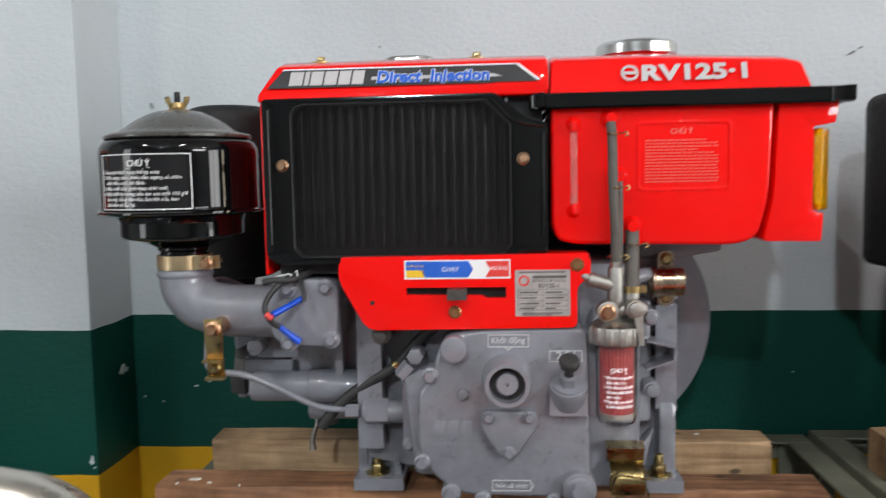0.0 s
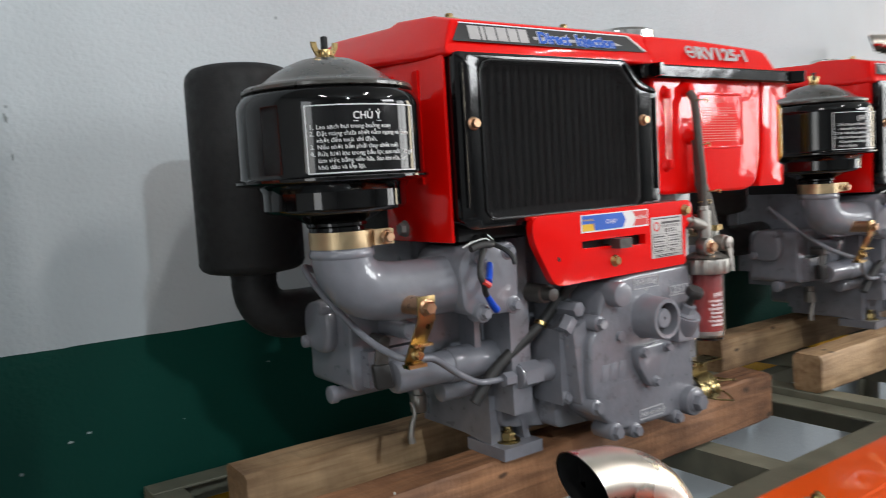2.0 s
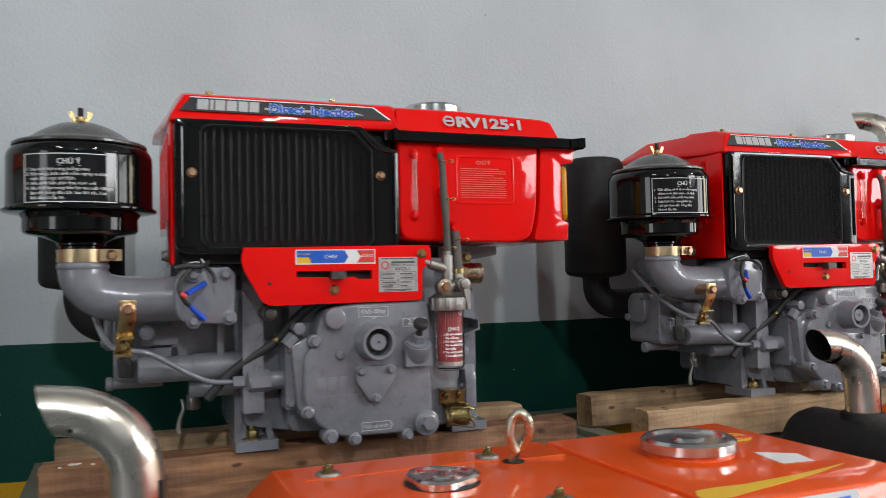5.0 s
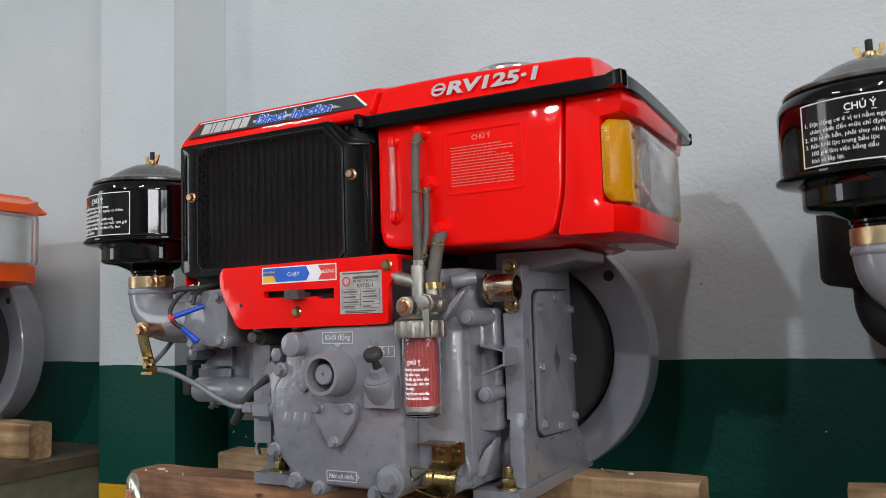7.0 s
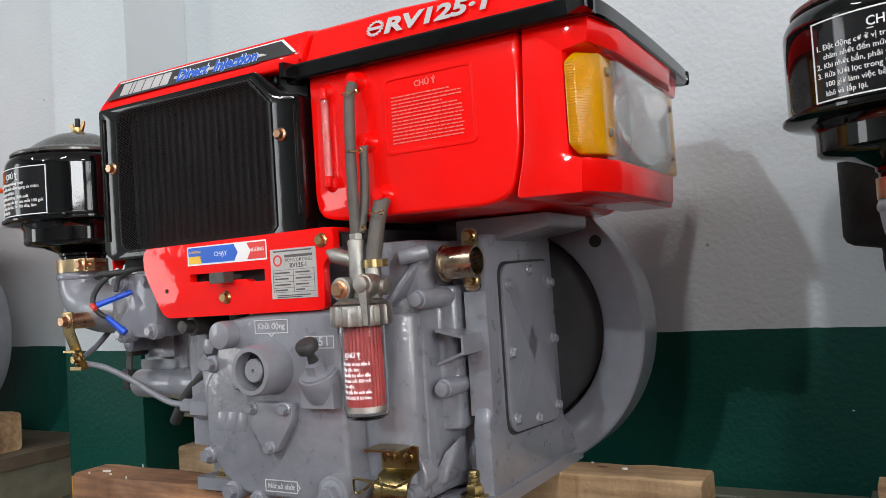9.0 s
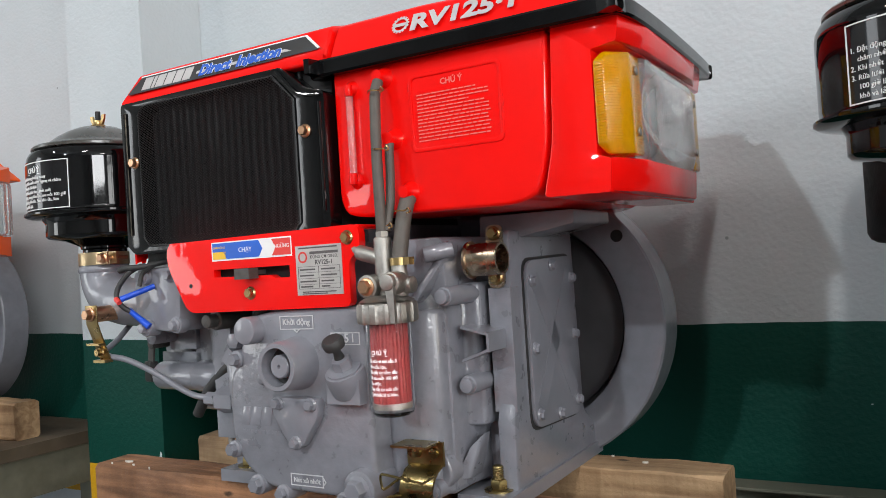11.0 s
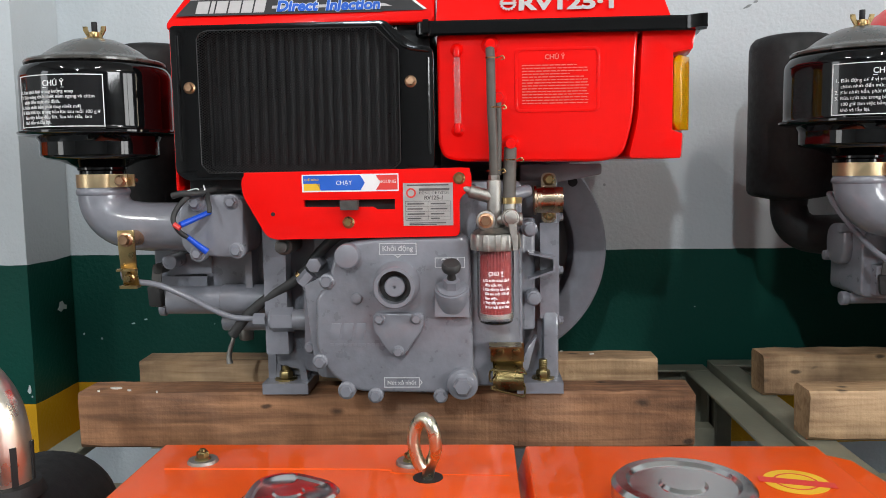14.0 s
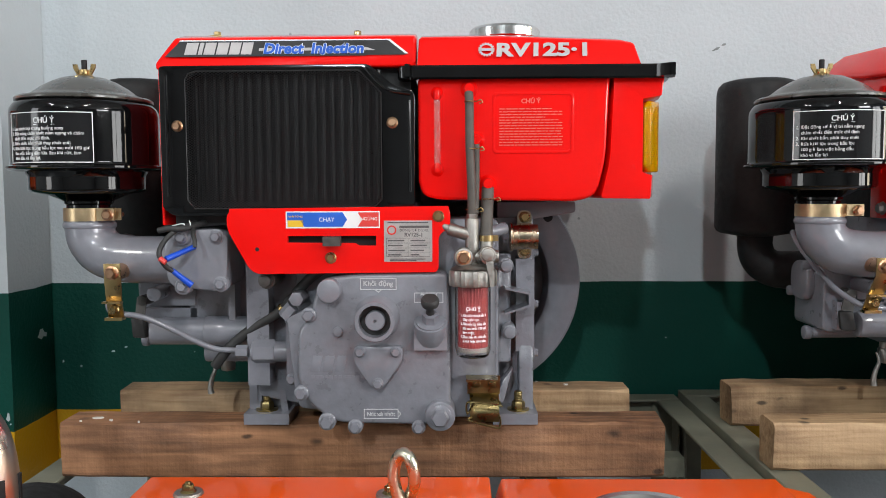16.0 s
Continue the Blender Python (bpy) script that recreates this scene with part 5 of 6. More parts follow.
def control_plate(e):
    """Red speed control plate with its slot, stickers and nameplate."""
    slot = [(-0.123, 1.151), (-0.002, 1.151), (-0.002, 1.1375), (-0.025, 1.1375), (-0.031, 1.141), (-0.123, 1.142)]
    outline = rounded([(-0.205, 1.188), (0.099, 1.191), (0.099, 1.162), (0.083, 1.152), (0.083, 1.101), (-0.172, 1.099), (-0.206, 1.161)], [0.02, 0.012, 0.008, 0.008, 0.008, 0.014, 0.02])
    p = part("control_plate", join(prism(outline, 0.9835, 0.995, "y", 0.0038, 4, holes=[slot]), prism(rounded([(-0.203, 1.1885), (0.097, 1.1905), (0.097, 1.185), (-0.203, 1.183)], 0.002), 0.986, 1.03, "y", 0.001)), RED, e, "glossy red pressed speed control plate")
    part("slot_shade", box(-0.135, 0.01, 0.9985, 1.001, 1.13, 1.158), MATTE, p)
    part("speed_lever", join(box(-0.072, -0.049, 0.966, 0.982, 1.138, 1.1505, 0.002), box(-0.068, -0.052, 0.98, 1.0, 1.1425, 1.148)), DARKMETAL, p, "worn dark metal lever knob")
    part("lever_hole", rod((-0.1645, 0.9832, 1.133), (-0.1645, 0.985, 1.133), 0.0028, 12), MATTE, p)
    for x, z in ((0.083, 1.177), (-0.064, 1.121)):
        part("plate_bolt", hexhead((x, 0.9835, z), (0, -1, 0), 0.0105, 0.005), GOLD, p)
    y = 0.9832
    s = part("speed_sticker", box(-0.1245, 0.0035, y - 0.0003, y, 1.1615, 1.1845), WHITE, p, "white bordered sticker in yellow, blue and red")
    y -= 0.0004
    part("sticker_field", box(-0.122, -0.1005, y - 0.0003, y, 1.1635, 1.1725), YELLOW, s)
    part("sticker_field", prism([(-0.1225, 1.183), (-0.047, 1.183), (-0.041, 1.173), (-0.047, 1.1635), (-0.0995, 1.1635), (-0.1045, 1.1725), (-0.1225, 1.1725)], y - 0.0003, y), BLUE, s)
    part("sticker_field", prism([(-0.0265, 1.1828), (0.002, 1.1828), (0.002, 1.1635), (-0.0265, 1.1635), (-0.0205, 1.173)], y - 0.0003, y), REDINK, s)
    y -= 0.0004
    for body, x, z, h, wd, m in (("KHỞI ĐỘNG", -0.1215, 1.1755, 0.0, 0.02, YELLOW), ("CHẠY", -0.079, 1.169, 0.0, 0.021, WHITE), ("NGỪNG", -0.0225, 1.172, 0.0, 0.0225, WHITE)):
        part("sticker_word", facing(fit_width(lettering(body, 0.01, 0.0001), wd), x, y, z), m, s)
    n = part("nameplate", box(0.009, 0.0745, 0.9824, 0.9834, 1.1155, 1.1715, 0.0004), PLATE, p, "silvery aluminium nameplate with small print")
    yy = 0.9823
    part("plate_mark", lathe([(0.0045, 0.0), (0.0065, 0.0), (0.0065, 0.0003), (0.0045, 0.0003), (0.0045, 0.0)], (0.0195, yy - 0.0003, 1.1585), (0, 1, 0), 24), REDINK, n)
    part("plate_print", join(bars(0.014, (1.168,), (0.055,), 0.0016, yy), bars(0.03, (1.1615,), (0.04,), 0.003, yy), facing(fit_width(lettering("ĐỘNG CƠ DIESEL", 0.01, 0.0001), 0.04), 0.03, yy, 1.1556), facing(fit_width(lettering("RV125-1", 0.01, 0.0001, 0.0003), 0.024), 0.037, yy, 1.1495),
                             bars(0.012, (1.1475, 1.1408, 1.1341, 1.1274, 1.1225), (0.0595,) * 5, 0.0004, yy), box(0.012, 0.0124, yy - 0.0003, yy, 1.1227, 1.1477), box(0.0415, 0.0419, yy - 0.0003, yy, 1.1227, 1.1477), box(0.0712, 0.0716, yy - 0.0003, yy, 1.1227, 1.1477),
                             bars(0.0145, (1.1435, 1.1368, 1.1301, 1.1242), (0.022, 0.02, 0.023, 0.018), 0.0017, yy), bars(0.045, (1.1435, 1.1368, 1.1301, 1.1242), (0.02, 0.022, 0.018, 0.012), 0.0017, yy), bars(0.017, (1.1185, 1.1165), (0.048, 0.036), 0.0012, yy)), GREYINK, n)


def fuel_cock(e):
    """Fuel hoses, tap and sight glass filter."""
    X, Y = 0.1295, 0.985
    head = part("fuel_tap", join(rod((X - 0.001, Y, 1.10), (X - 0.001, Y, 1.174), 0.0095, 18, 0.002), rod((X - 0.001, Y, 1.160), (X - 0.001, Y, 1.180), 0.0075, 6), rod((X, Y, 1.15), (0.096, Y, 1.160), 0.0085, 14, 0.002), rod((0.085, Y + 0.006, 1.166), (0.1, Y, 1.159), 0.006, 12),
                              rod((X, Y, 1.122), (0.165, Y, 1.122), 0.009, 16, 0.002), rod((0.148, Y, 1.11), (0.148, Y, 1.15), 0.0085, 16, 0.002), lathe([(0.0, 0.0), (0.02, 0.0), (0.03, -0.006), (0.0, -0.006)], (X, Y, 1.112), (0, 0, 1), 28),
                              rod((0.149, Y - 0.022, 1.125), (0.149, Y, 1.125), 0.012, 18, 0.003), rod((0.117, Y - 0.018, 1.122), (0.117, Y, 1.122), 0.013, 18, 0.002)), ALU, e, "cast aluminium fuel tap")
    part("tap_plug", hexhead((0.117, Y - 0.018, 1.122), (0, -1, 0), 0.013, 0.006), COPPER, head)
    part("tap_lever", join(hull_of([[(0.144, Y - 0.026, 1.13), (0.156, Y - 0.026, 1.13), (0.156, Y - 0.021, 1.13), (0.144, Y - 0.021, 1.13)], [(0.152, Y - 0.028, 1.084), (0.1575, Y - 0.028, 1.084), (0.1575, Y - 0.024, 1.084), (0.152, Y - 0.024, 1.084)]]), rod((0.149, Y - 0.028, 1.126), (0.149, Y - 0.02, 1.126), 0.009, 16, 0.002)), ALU, head)
    # notched collar
    n, k = 12, 96
    bm = bmesh.new()
    rings = []
    for f, z in ((0.85, 1.083), (0.97, 1.083), (1.0, 1.086), (1.0, 1.101), (0.96, 1.104), (0.8, 1.106)):
        rings.append([bm.verts.new((X + rr * math.cos(a), Y + rr * math.sin(a), z)) for a, rr in ((2 * math.pi * i / k, 0.033 * f * (1.0 if (i % (k // n)) < 4 or f < 0.9 else 0.945)) for i in range(k))])
    for p, q in zip(rings, rings[1:]):
        for i in range(k):
            bm.faces.new((p[i], p[(i + 1) % k], q[(i + 1) % k], q[i]))
    bm.faces.new(rings[0]), bm.faces.new(rings[-1])
    part("filter_collar", bm, ALU, head, "notched aluminium collar")
    cup = part("filter_glass", lathe([(0.0245, 1.085), (0.0245, 0.996), (0.022, 0.987), (0.019, 0.985), (0.0, 0.985), (0.0, 0.988), (0.018, 0.988), (0.0205, 0.9895), (0.0228, 0.997), (0.0228, 1.085), (0.0245, 1.085)], (X, Y, 0), (0, 0, 1), 40), GLASS, e, "clear sight glass of the fuel filter")
    cup.visible_shadow = False
    k = 60
    bm = bmesh.new()
    rings = [[bm.verts.new((X + (0.0205 - 0.0009 * (i % 2)) * math.cos(2 * math.pi * i / k), Y + (0.0205 - 0.0009 * (i % 2)) * math.sin(2 * math.pi * i / k), z)) for i in range(k)] for z in (0.999, 1.084)]
    for i in range(k):
        bm.faces.new((rings[0][i], rings[0][(i + 1) % k], rings[1][(i + 1) % k], rings[1][i]))
    bm.faces.new(rings[0]), bm.faces.new(rings[1])
    el = part("filter_element", bm, PAPER, cup, "pleated red filter paper")
    part("element_end", lathe([(0.0, 0.0), (0.0215, 0.0), (0.0215, 0.006), (0.0, 0.006)], (X, Y, 0.993), (0, 0, 1), 32), ALU, cup)
    tx = []
    for i, (num, body) in enumerate((("1.", "Xả nước và bụi bẩn ở"), ("", "đáy cốc lọc."), ("2.", "Rửa giấy lọc bằng dầu"), ("", "lửa sau mỗi 100 giờ"), ("", "làm việc."), ("3.", "Thay giấy lọc mới nếu"), ("", "bị rách hoặc bị hư hỏng."))):
        z = 1.0425 - 0.0058 * i
        t = lettering(body, 0.0048, 0.0001, 0.0001)
        w = max(v.co.x for v in t.verts)
        if w > 0.034:
            bmesh.ops.scale(t, vec=(0.034 / w, 1, 1), verts=t.verts[:])
        tx.append(facing(t, 0.004, 0, z))
        if num:
            tx.append(facing(lettering(num, 0.0048, 0.0001, 0.0001), 0.0, 0, z))
    t = facing(fit_width(lettering("CHÚ Ý", 0.01, 0.0001, 0.0002), 0.02), 0.009, 0, 1.0505)
    tx += [t, box(0.009, 0.029, -0.0001, 0.0001, 1.0488, 1.0495)]
    part("filter_print", wrap(join(*tx), X, Y, 0.0213, -51), WHITE, el, "white printed instructions")
    # hoses and wire clips
    h1 = part("fuel_hose", tube([(0.125, 1.0, 1.344), (0.1255, 0.992, 1.325), (0.126, 0.988, 1.27), (0.128, 0.985, 1.22), (0.1285, 0.985, 1.178)], 0.0060, 16, 8), HOSE, e, "dusty grey-brown rubber fuel hose")
    h2 = part("fuel_hose", tube([(0.151, 1.012, 1.217), (0.1505, 1.004, 1.21), (0.1495, 0.996, 1.19), (0.1485, 0.99, 1.165), (0.148, 0.985, 1.145)], 0.0085, 16, 8), HOSE, e, "thick dusty rubber fuel hose")
    part("fuel_hose", tube([(0.1345, 1.004, 1.279), (0.1345, 1.0, 1.268), (0.1345, 0.999, 1.24), (0.134, 0.996, 1.21), (0.133, 0.988, 1.18)], 0.005, 14, 8), HOSE, e, "thin dusty rubber fuel hose")
    part("hose_band", join(lathe([(0.0098, 0), (0.0098, 0.008), (0.0085, 0.008), (0.0085, 0), (0.0098, 0)], (0.148, 0.985, 1.143), (0, 0, 1), 20), box(0.156, 0.164, 0.98, 0.99, 1.143, 1.151, 0.001)), GOLD, h2)
    for x, z, hose in ((0.1265, 1.331, h1), (0.1285, 1.268, h1), (0.127, 1.186, h1), (0.1505, 1.2, h2)):
        part("wire_clip", tube([(x - 0.0075, 0.988, z), (x, 0.9805, z), (x + 0.0085, 0.986, z), (x + 0.014, 0.983, z + 0.002), (x + 0.0165, 0.983, z - 0.002), (x + 0.012, 0.983, z - 0.003)], 0.0009, 6, 4), GOLD, hose)
    for x, z in ((0.1255, 1.350), (0.1345, 1.281), (0.151, 1.221)):
        part("tank_spigot", lathe([(0.013, 0.0), (0.010, 0.005), (0.008, 0.009), (0.0065, 0.016), (0, 0.016)], (x, 1.0125, z), (0, -1, 0.0), 20), RED, e)


def red_covers(e):
    """Hood, tank, lamp housing and black trim of the red engines."""
    left_end = ((0.993, -0.3045, 1.388, 1.010, -0.2825, 1.4245), (1.045, -0.308, 1.389, 1.045, -0.284, 1.434), (1.12, -0.312, 1.394, 1.115, -0.288, 1.440), (1.135, -0.313, 1.395, 1.132, -0.289, 1.436), (1.265, -0.318, 1.407, 1.262, -0.295, 1.441), (1.345, -0.318, 1.407, 1.33, -0.31, 1.416))
    rows = [[(xb, yb, zb - 0.009), (xb, yb, zb), (xt, yt, zt), (0.0525, yt, zt + 0.0005), (0.0525, yb, zb - 0.001), (0.0525, yb, zb - 0.007)] for yb, xb, zb, yt, xt, zt in left_end]
    hood = part("radiator_hood", bev(hull_of(rows), 0.004, 3, 14), RED, e, "glossy red pressed radiator hood")
    part("side_panel", prism([(1.002, 1.390), (1.002, 1.165), (1.14, 1.165), (1.14, 1.215), (1.34, 1.225), (1.34, 1.398)], -0.3045, -0.2995, "x", 0.002), RED, e, "red ribbed side panel")
    for i in range(5):
        part("panel_rib", box(-0.307, -0.3042, 1.05 + 0.055 * i, 1.062 + 0.055 * i, 1.235, 1.37, 0.001), RED, e)
    part("side_bolt", hexhead((-0.3045, 1.10, 1.181), (-1, 0, 0), 0.014, 0.007), ALU, e)
    slope = math.degrees(math.atan2(0.017, 0.0365))
    # decal on the slanted front of the hood

    def on_slope(poly, lift, t=0.0004):
        out = []
        for u, v in poly:
            f = (v - 1.388) / 0.0365
            out.append((u, 0.993 + 0.017 * f, v))
        return hull_of([[(u, y - lift, v) for u, y, v in out], [(u, y - lift - t, v) for u, y, v in out]])

    d = part("hood_decal", on_slope([(-0.292, 1.3965), (-0.273, 1.4205), (0.016, 1.4205), (0.042, 1.399), (0.038, 1.3975), (-0.012, 1.3975), (-0.016, 1.3965)], 0.0006), INK, hood, "black stripe decal with silver lettering")
    part("decal_edge", join(on_slope([(-0.275, 1.4192), (-0.2735, 1.4208), (0.016, 1.4208), (0.0145, 1.4192)], 0.0011), on_slope([(0.012, 1.4208), (0.0165, 1.4208), (0.043, 1.399), (0.0385, 1.399)], 0.0011)), WHITE, d)
    # maker's word as plain slanted bars
    x = -0.2655
    for w, k in ((0.0165, 0), (0.0055, 0), (0.015, 1), (0.0155, 0), (0.0145, 1), (0.0145, 0)):
        part("maker_mark", on_slope([(x, 1.3995), (x + 0.002, 1.417), (x + w + 0.002, 1.417), (x + w, 1.3995)], 0.0011), SILVER, d)
        x += w + 0.0022
    arrow = part("decal_arrow", join(on_slope([(-0.163, 1.4045), (-0.163, 1.4085), (-0.014, 1.4085), (-0.003, 1.4045)], 0.0010)), SILVER, d)
    for m, grow, lift in ((WHITE, 0.0007, 0.0014), (BLUE, 0.0, 0.002)):
        for body, x, w in (("Direct", -0.156, 0.055), ("Injection", -0.0905, 0.072)):
            ref = lettering(body, 0.02, 0.0002, 0.0008 + grow, 0.1)
            left = min(v.co.x for v in ref.verts)
            wide, tall = max(v.co.x for v in ref.verts) - left, max(v.co.y for v in ref.verts)
            for v in ref.verts:
                v.co.x = (v.co.x - left) / wide * (w + 2 * grow)
                v.co.y = v.co.y / tall * (0.0165 + grow) * (1.0 if v.co.y > -0.001 else 0.45)
            bmesh.ops.transform(ref, matrix=Matrix.Translation((x - grow, 0.993 + 0.017 * ((1.3995 - 1.388) / 0.0365) - lift, 1.4005)) @ Matrix.Rotation(radians(90 - slope), 4, "X"), verts=ref.verts[:])
            part("decal_word", ref, m, d)
    # tank cover
    rows = []
    for yb, yt, zl, zr, zb in ((0.995, 1.013, 1.4235, 1.4165, 1.382), (1.05, 1.05, 1.4325, 1.425, 1.382), (1.10, 1.095, 1.4385, 1.430, 1.382), (1.26, 1.26, 1.441, 1.432, 1.384), (1.345, 1.325, 1.428, 1.42, 1.386)):
        rows.append([(0.0545, yb, zb - 0.006), (0.0545, yb, zb), (0.0565, yt, zl), (0.17, yt, zl + 0.0005), (0.335, yt, zr + 0.001), (0.354, yt, zr - 0.003), (0.3605, yb, zb), (0.3605, yb, zb - 0.006)])
    cov = part("tank_cover", bev(hull_of(rows), 0.005, 3, 14), RED, e, "glossy red pressed tank cover")
    t = fit_width(lettering("RV125·1", 0.02, 0.0002, 0.0008, 0.04), 0.125, 0.0225)
    bmesh.ops.transform(t, matrix=Matrix.Translation((0.163, 0.995 + 0.018 * (12 / 41.0) - 0.0009, 1.394)) @ Matrix.Rotation(radians(90 - 25), 4, "X"), verts=t.verts[:])
    part("model_number", t, SILVER, cov, "silvery model number")
    gear = []
    for i in range(16):
        a0, a1 = 2 * math.pi * i / 16, 2 * math.pi * (i + 0.55) / 16
        gear += [(0.0098 * math.cos(a0), 0.0098 * math.sin(a0)), (0.0112 * math.cos(a0), 0.0112 * math.sin(a0)), (0.0112 * math.cos(a1), 0.0112 * math.sin(a1)), (0.0098 * math.cos(a1), 0.0098 * math.sin(a1))]
    inner = [(0.0075 * math.cos(2 * math.pi * i / 24), 0.0075 * math.sin(2 * math.pi * i / 24)) for i in range(24)]
    bm = join(prism(gear, 0, 0.0004, "z", holes=[inner]), prism([(-0.009, -0.002), (0.009, -0.002), (0.009, 0.002), (-0.009, 0.002)], 0.0, 0.0004, "z"))
    bmesh.ops.transform(bm, matrix=Matrix.Translation((0.1495, 0.995 + 0.018 * (22.5 / 41.0) - 0.0009, 1.4045)) @ Matrix.Rotation(radians(90 - 25), 4, "X"), verts=bm.verts[:])
    part("gear_mark", bm, SILVER, cov)
    neck = part("filler_neck", lathe([(0.046, 0.0), (0.043, 0.004), (0.042, 0.02), (0.0, 0.02)], (0.184, 1.167, 1.4285), (0, 0, 1), 40), RED, cov)
    part("tank_cap", wavy_cap((0.184, 1.167, 1.447), 0.0545, 0.0165, 120, 0, 0, 0.0004), CAPSTEEL, neck, "knurled bright metal tank cap")
    part("radiator_cap", join(wavy_cap((-0.136, 1.185, 1.447), 0.032, 0.01, 64, 2, 0.16), rod((-0.136, 1.185, 1.42), (-0.136, 1.185, 1.448), 0.024, 24)), CAPSTEEL, hood, "bright metal radiator cap")
    for x, y, z in ((-0.24, 1.069, 1.436), (-0.243, 1.262, 1.4405), (-0.036, 1.076, 1.437), (-0.036, 1.262, 1.4405)):
        part("hood_bolt", join(hexhead((x, y, z + 0.001), (0, 0, 1), 0.0095, 0.0055), lathe([(0, -0.003), (0.0145, -0.003), (0.0145, 0.001), (0, 0.001)], (x, y, z), (0, 0, 1), 24)), GOLD, hood)
    part("cover_bolt", hexhead((0.372, 1.09, 1.386), (0, 0, 1), 0.012, 0.006), GOLD, cov)
    # black trim that runs round the tank and the lamp end
    path = [(0.044, 1.018), (0.030, 1.006), (0.029, 0.993), (0.045, 0.9865), (0.07, 0.986), (0.375, 0.986), (0.393, 0.988), (0.399, 0.998), (0.404, 1.04), (0.405, 1.17), (0.401, 1.34), (0.394, 1.362), (0.37, 1.368), (0.06, 1.364)]
    ring = []
    pts = smooth_path([(x, y, 0) for x, y in path], 4)
    for i, p in enumerate(pts):
        d = (pts[min(i + 1, len(pts) - 1)] - pts[max(i - 1, 0)]).normalized()
        n = Vector((-d.y, d.x, 0))
        ring.append([p + n * 0.016 + Vector((0, 0, 1.3805)), p + n * 0.002 + Vector((0, 0, 1.3815)), p + Vector((0, 0, 1.379)), p + Vector((0, 0, 1.365)), p + n * 0.002 + Vector((0, 0, 1.3625)), p + n * 0.016 + Vector((0, 0, 1.364))])
    part("black_trim", hull_of(ring), BLACK, e, "glossy black trim strip round tank and lamp")
    # tank
    side = rounded([(0.055, 1.366), (0.055, 1.222), (0.062, 1.204), (0.085, 1.199), (0.275, 1.196), (0.301, 1.204), (0.3135, 1.25), (0.319, 1.366)], [0, 0.02, 0.01, 0.01, 0.015, 0.015, 0.03, 0])
    tank = part("fuel_tank", prism(side, 1.0, 1.345, "y", 0.011, 4), RED, e, "glossy red fuel tank")
    # raised border of the instruction panel
    a, b, c, d2 = 0.157, 0.269, 1.262, 1.346
    fr = rounded([(a, c), (b, c), (b, d2), (a, d2)], 0.008)
    inn = rounded([(a + 0.004, c + 0.004), (b - 0.004, c + 0.004), (b - 0.004, d2 - 0.004), (a + 0.004, d2 - 0.004)], 0.006)
    part("panel_border", prism(fr, 0.9988, 1.0015, "y", 0.0006, 2, holes=[inn]), RED, tank)
    rnd = random.Random(3)
    zs = [1.3225 - 0.0038 * i for i in range(14)]
    ws = [0.088 - (0.03 * rnd.random() if rnd.random() < 0.35 else 0.004 * rnd.random()) for _ in zs]
    PRINT = WHITE_ON_RED
    for zz, ww in zip(zs, ws):
        pieces, xx = [], 0.167
        while xx < 0.167 + ww - 0.002:
            seg = min(rnd.uniform(0.003, 0.009), 0.167 + ww - xx)
            pieces.append(box(xx, xx + seg, 0.9992, 0.9995, zz, zz + 0.0013))
            xx += seg + 0.0012
        part("print_line", join(*pieces), PRINT, tank)["kind"] = "stuff"
    part("tank_heading", facing(fit_width(lettering("CHÚ Ý", 0.01, 0.0001, 0.0003), 0.027), 0.197, 0.9995, 1.3305), PRINT, tank, "faded white print")
    # level gauge
    g = part("level_gauge", rod((0.0815, 0.994, 1.247), (0.0815, 0.994, 1.338), 0.0042, 16), GAUGE, tank, "clear plastic level tube")
    part("gauge_socket", join(lathe([(0.009, 0), (0.0065, 0.003), (0.0045, 0.005), (0, 0.005)], (0.0815, 1.0, 1.345), (0, -1, 0), 18), rod((0.0815, 0.993, 1.335), (0.0815, 0.993, 1.348), 0.0048, 14, 0.001)), RED, tank)
    part("gauge_socket", join(lathe([(0.009, 0), (0.0065, 0.003), (0.0045, 0.005), (0, 0.005)], (0.0815, 1.0, 1.24), (0, -1, 0), 18), rod((0.0815, 0.993, 1.236), (0.0815, 0.993, 1.249), 0.0048, 14, 0.001)), RED, tank)
    # lamp housing
    prof = [(0.324, 1.366), (0.319, 1.25), (0.307, 1.2), (0.375, 1.199), (0.377, 1.231), (0.364, 1.236), (0.364, 1.336), (0.389, 1.340), (0.393, 1.366)]
    hous = part("lamp_housing", join(prism(rounded(prof, [0, 0.02, 0.006, 0.002, 0.002, 0.001, 0.001, 0.002, 0]), 0.999, 1.33, "y", 0.0022)), RED, e, "red lamp housing at the tank end")
    hull = hull_of([[(0.375, 1.0, 1.2), (0.392, 1.06, 1.2), (0.394, 1.26, 1.2), (0.372, 1.328, 1.2)], [(0.377, 1.0, 1.233), (0.394, 1.06, 1.233), (0.396, 1.26, 1.233), (0.374, 1.328, 1.233)]])
    part("lower_lip", bev(hull, 0.002), RED, hous)
    part("upper_lip", bev(hull_of([[(0.389, 1.0, 1.340), (0.399, 1.06, 1.340), (0.399, 1.26, 1.343), (0.384, 1.328, 1.343)], [(0.393, 1.0, 1.366), (0.403, 1.06, 1.366), (0.402, 1.26, 1.366), (0.387, 1.328, 1.366)]]), 0.002), RED, hous)

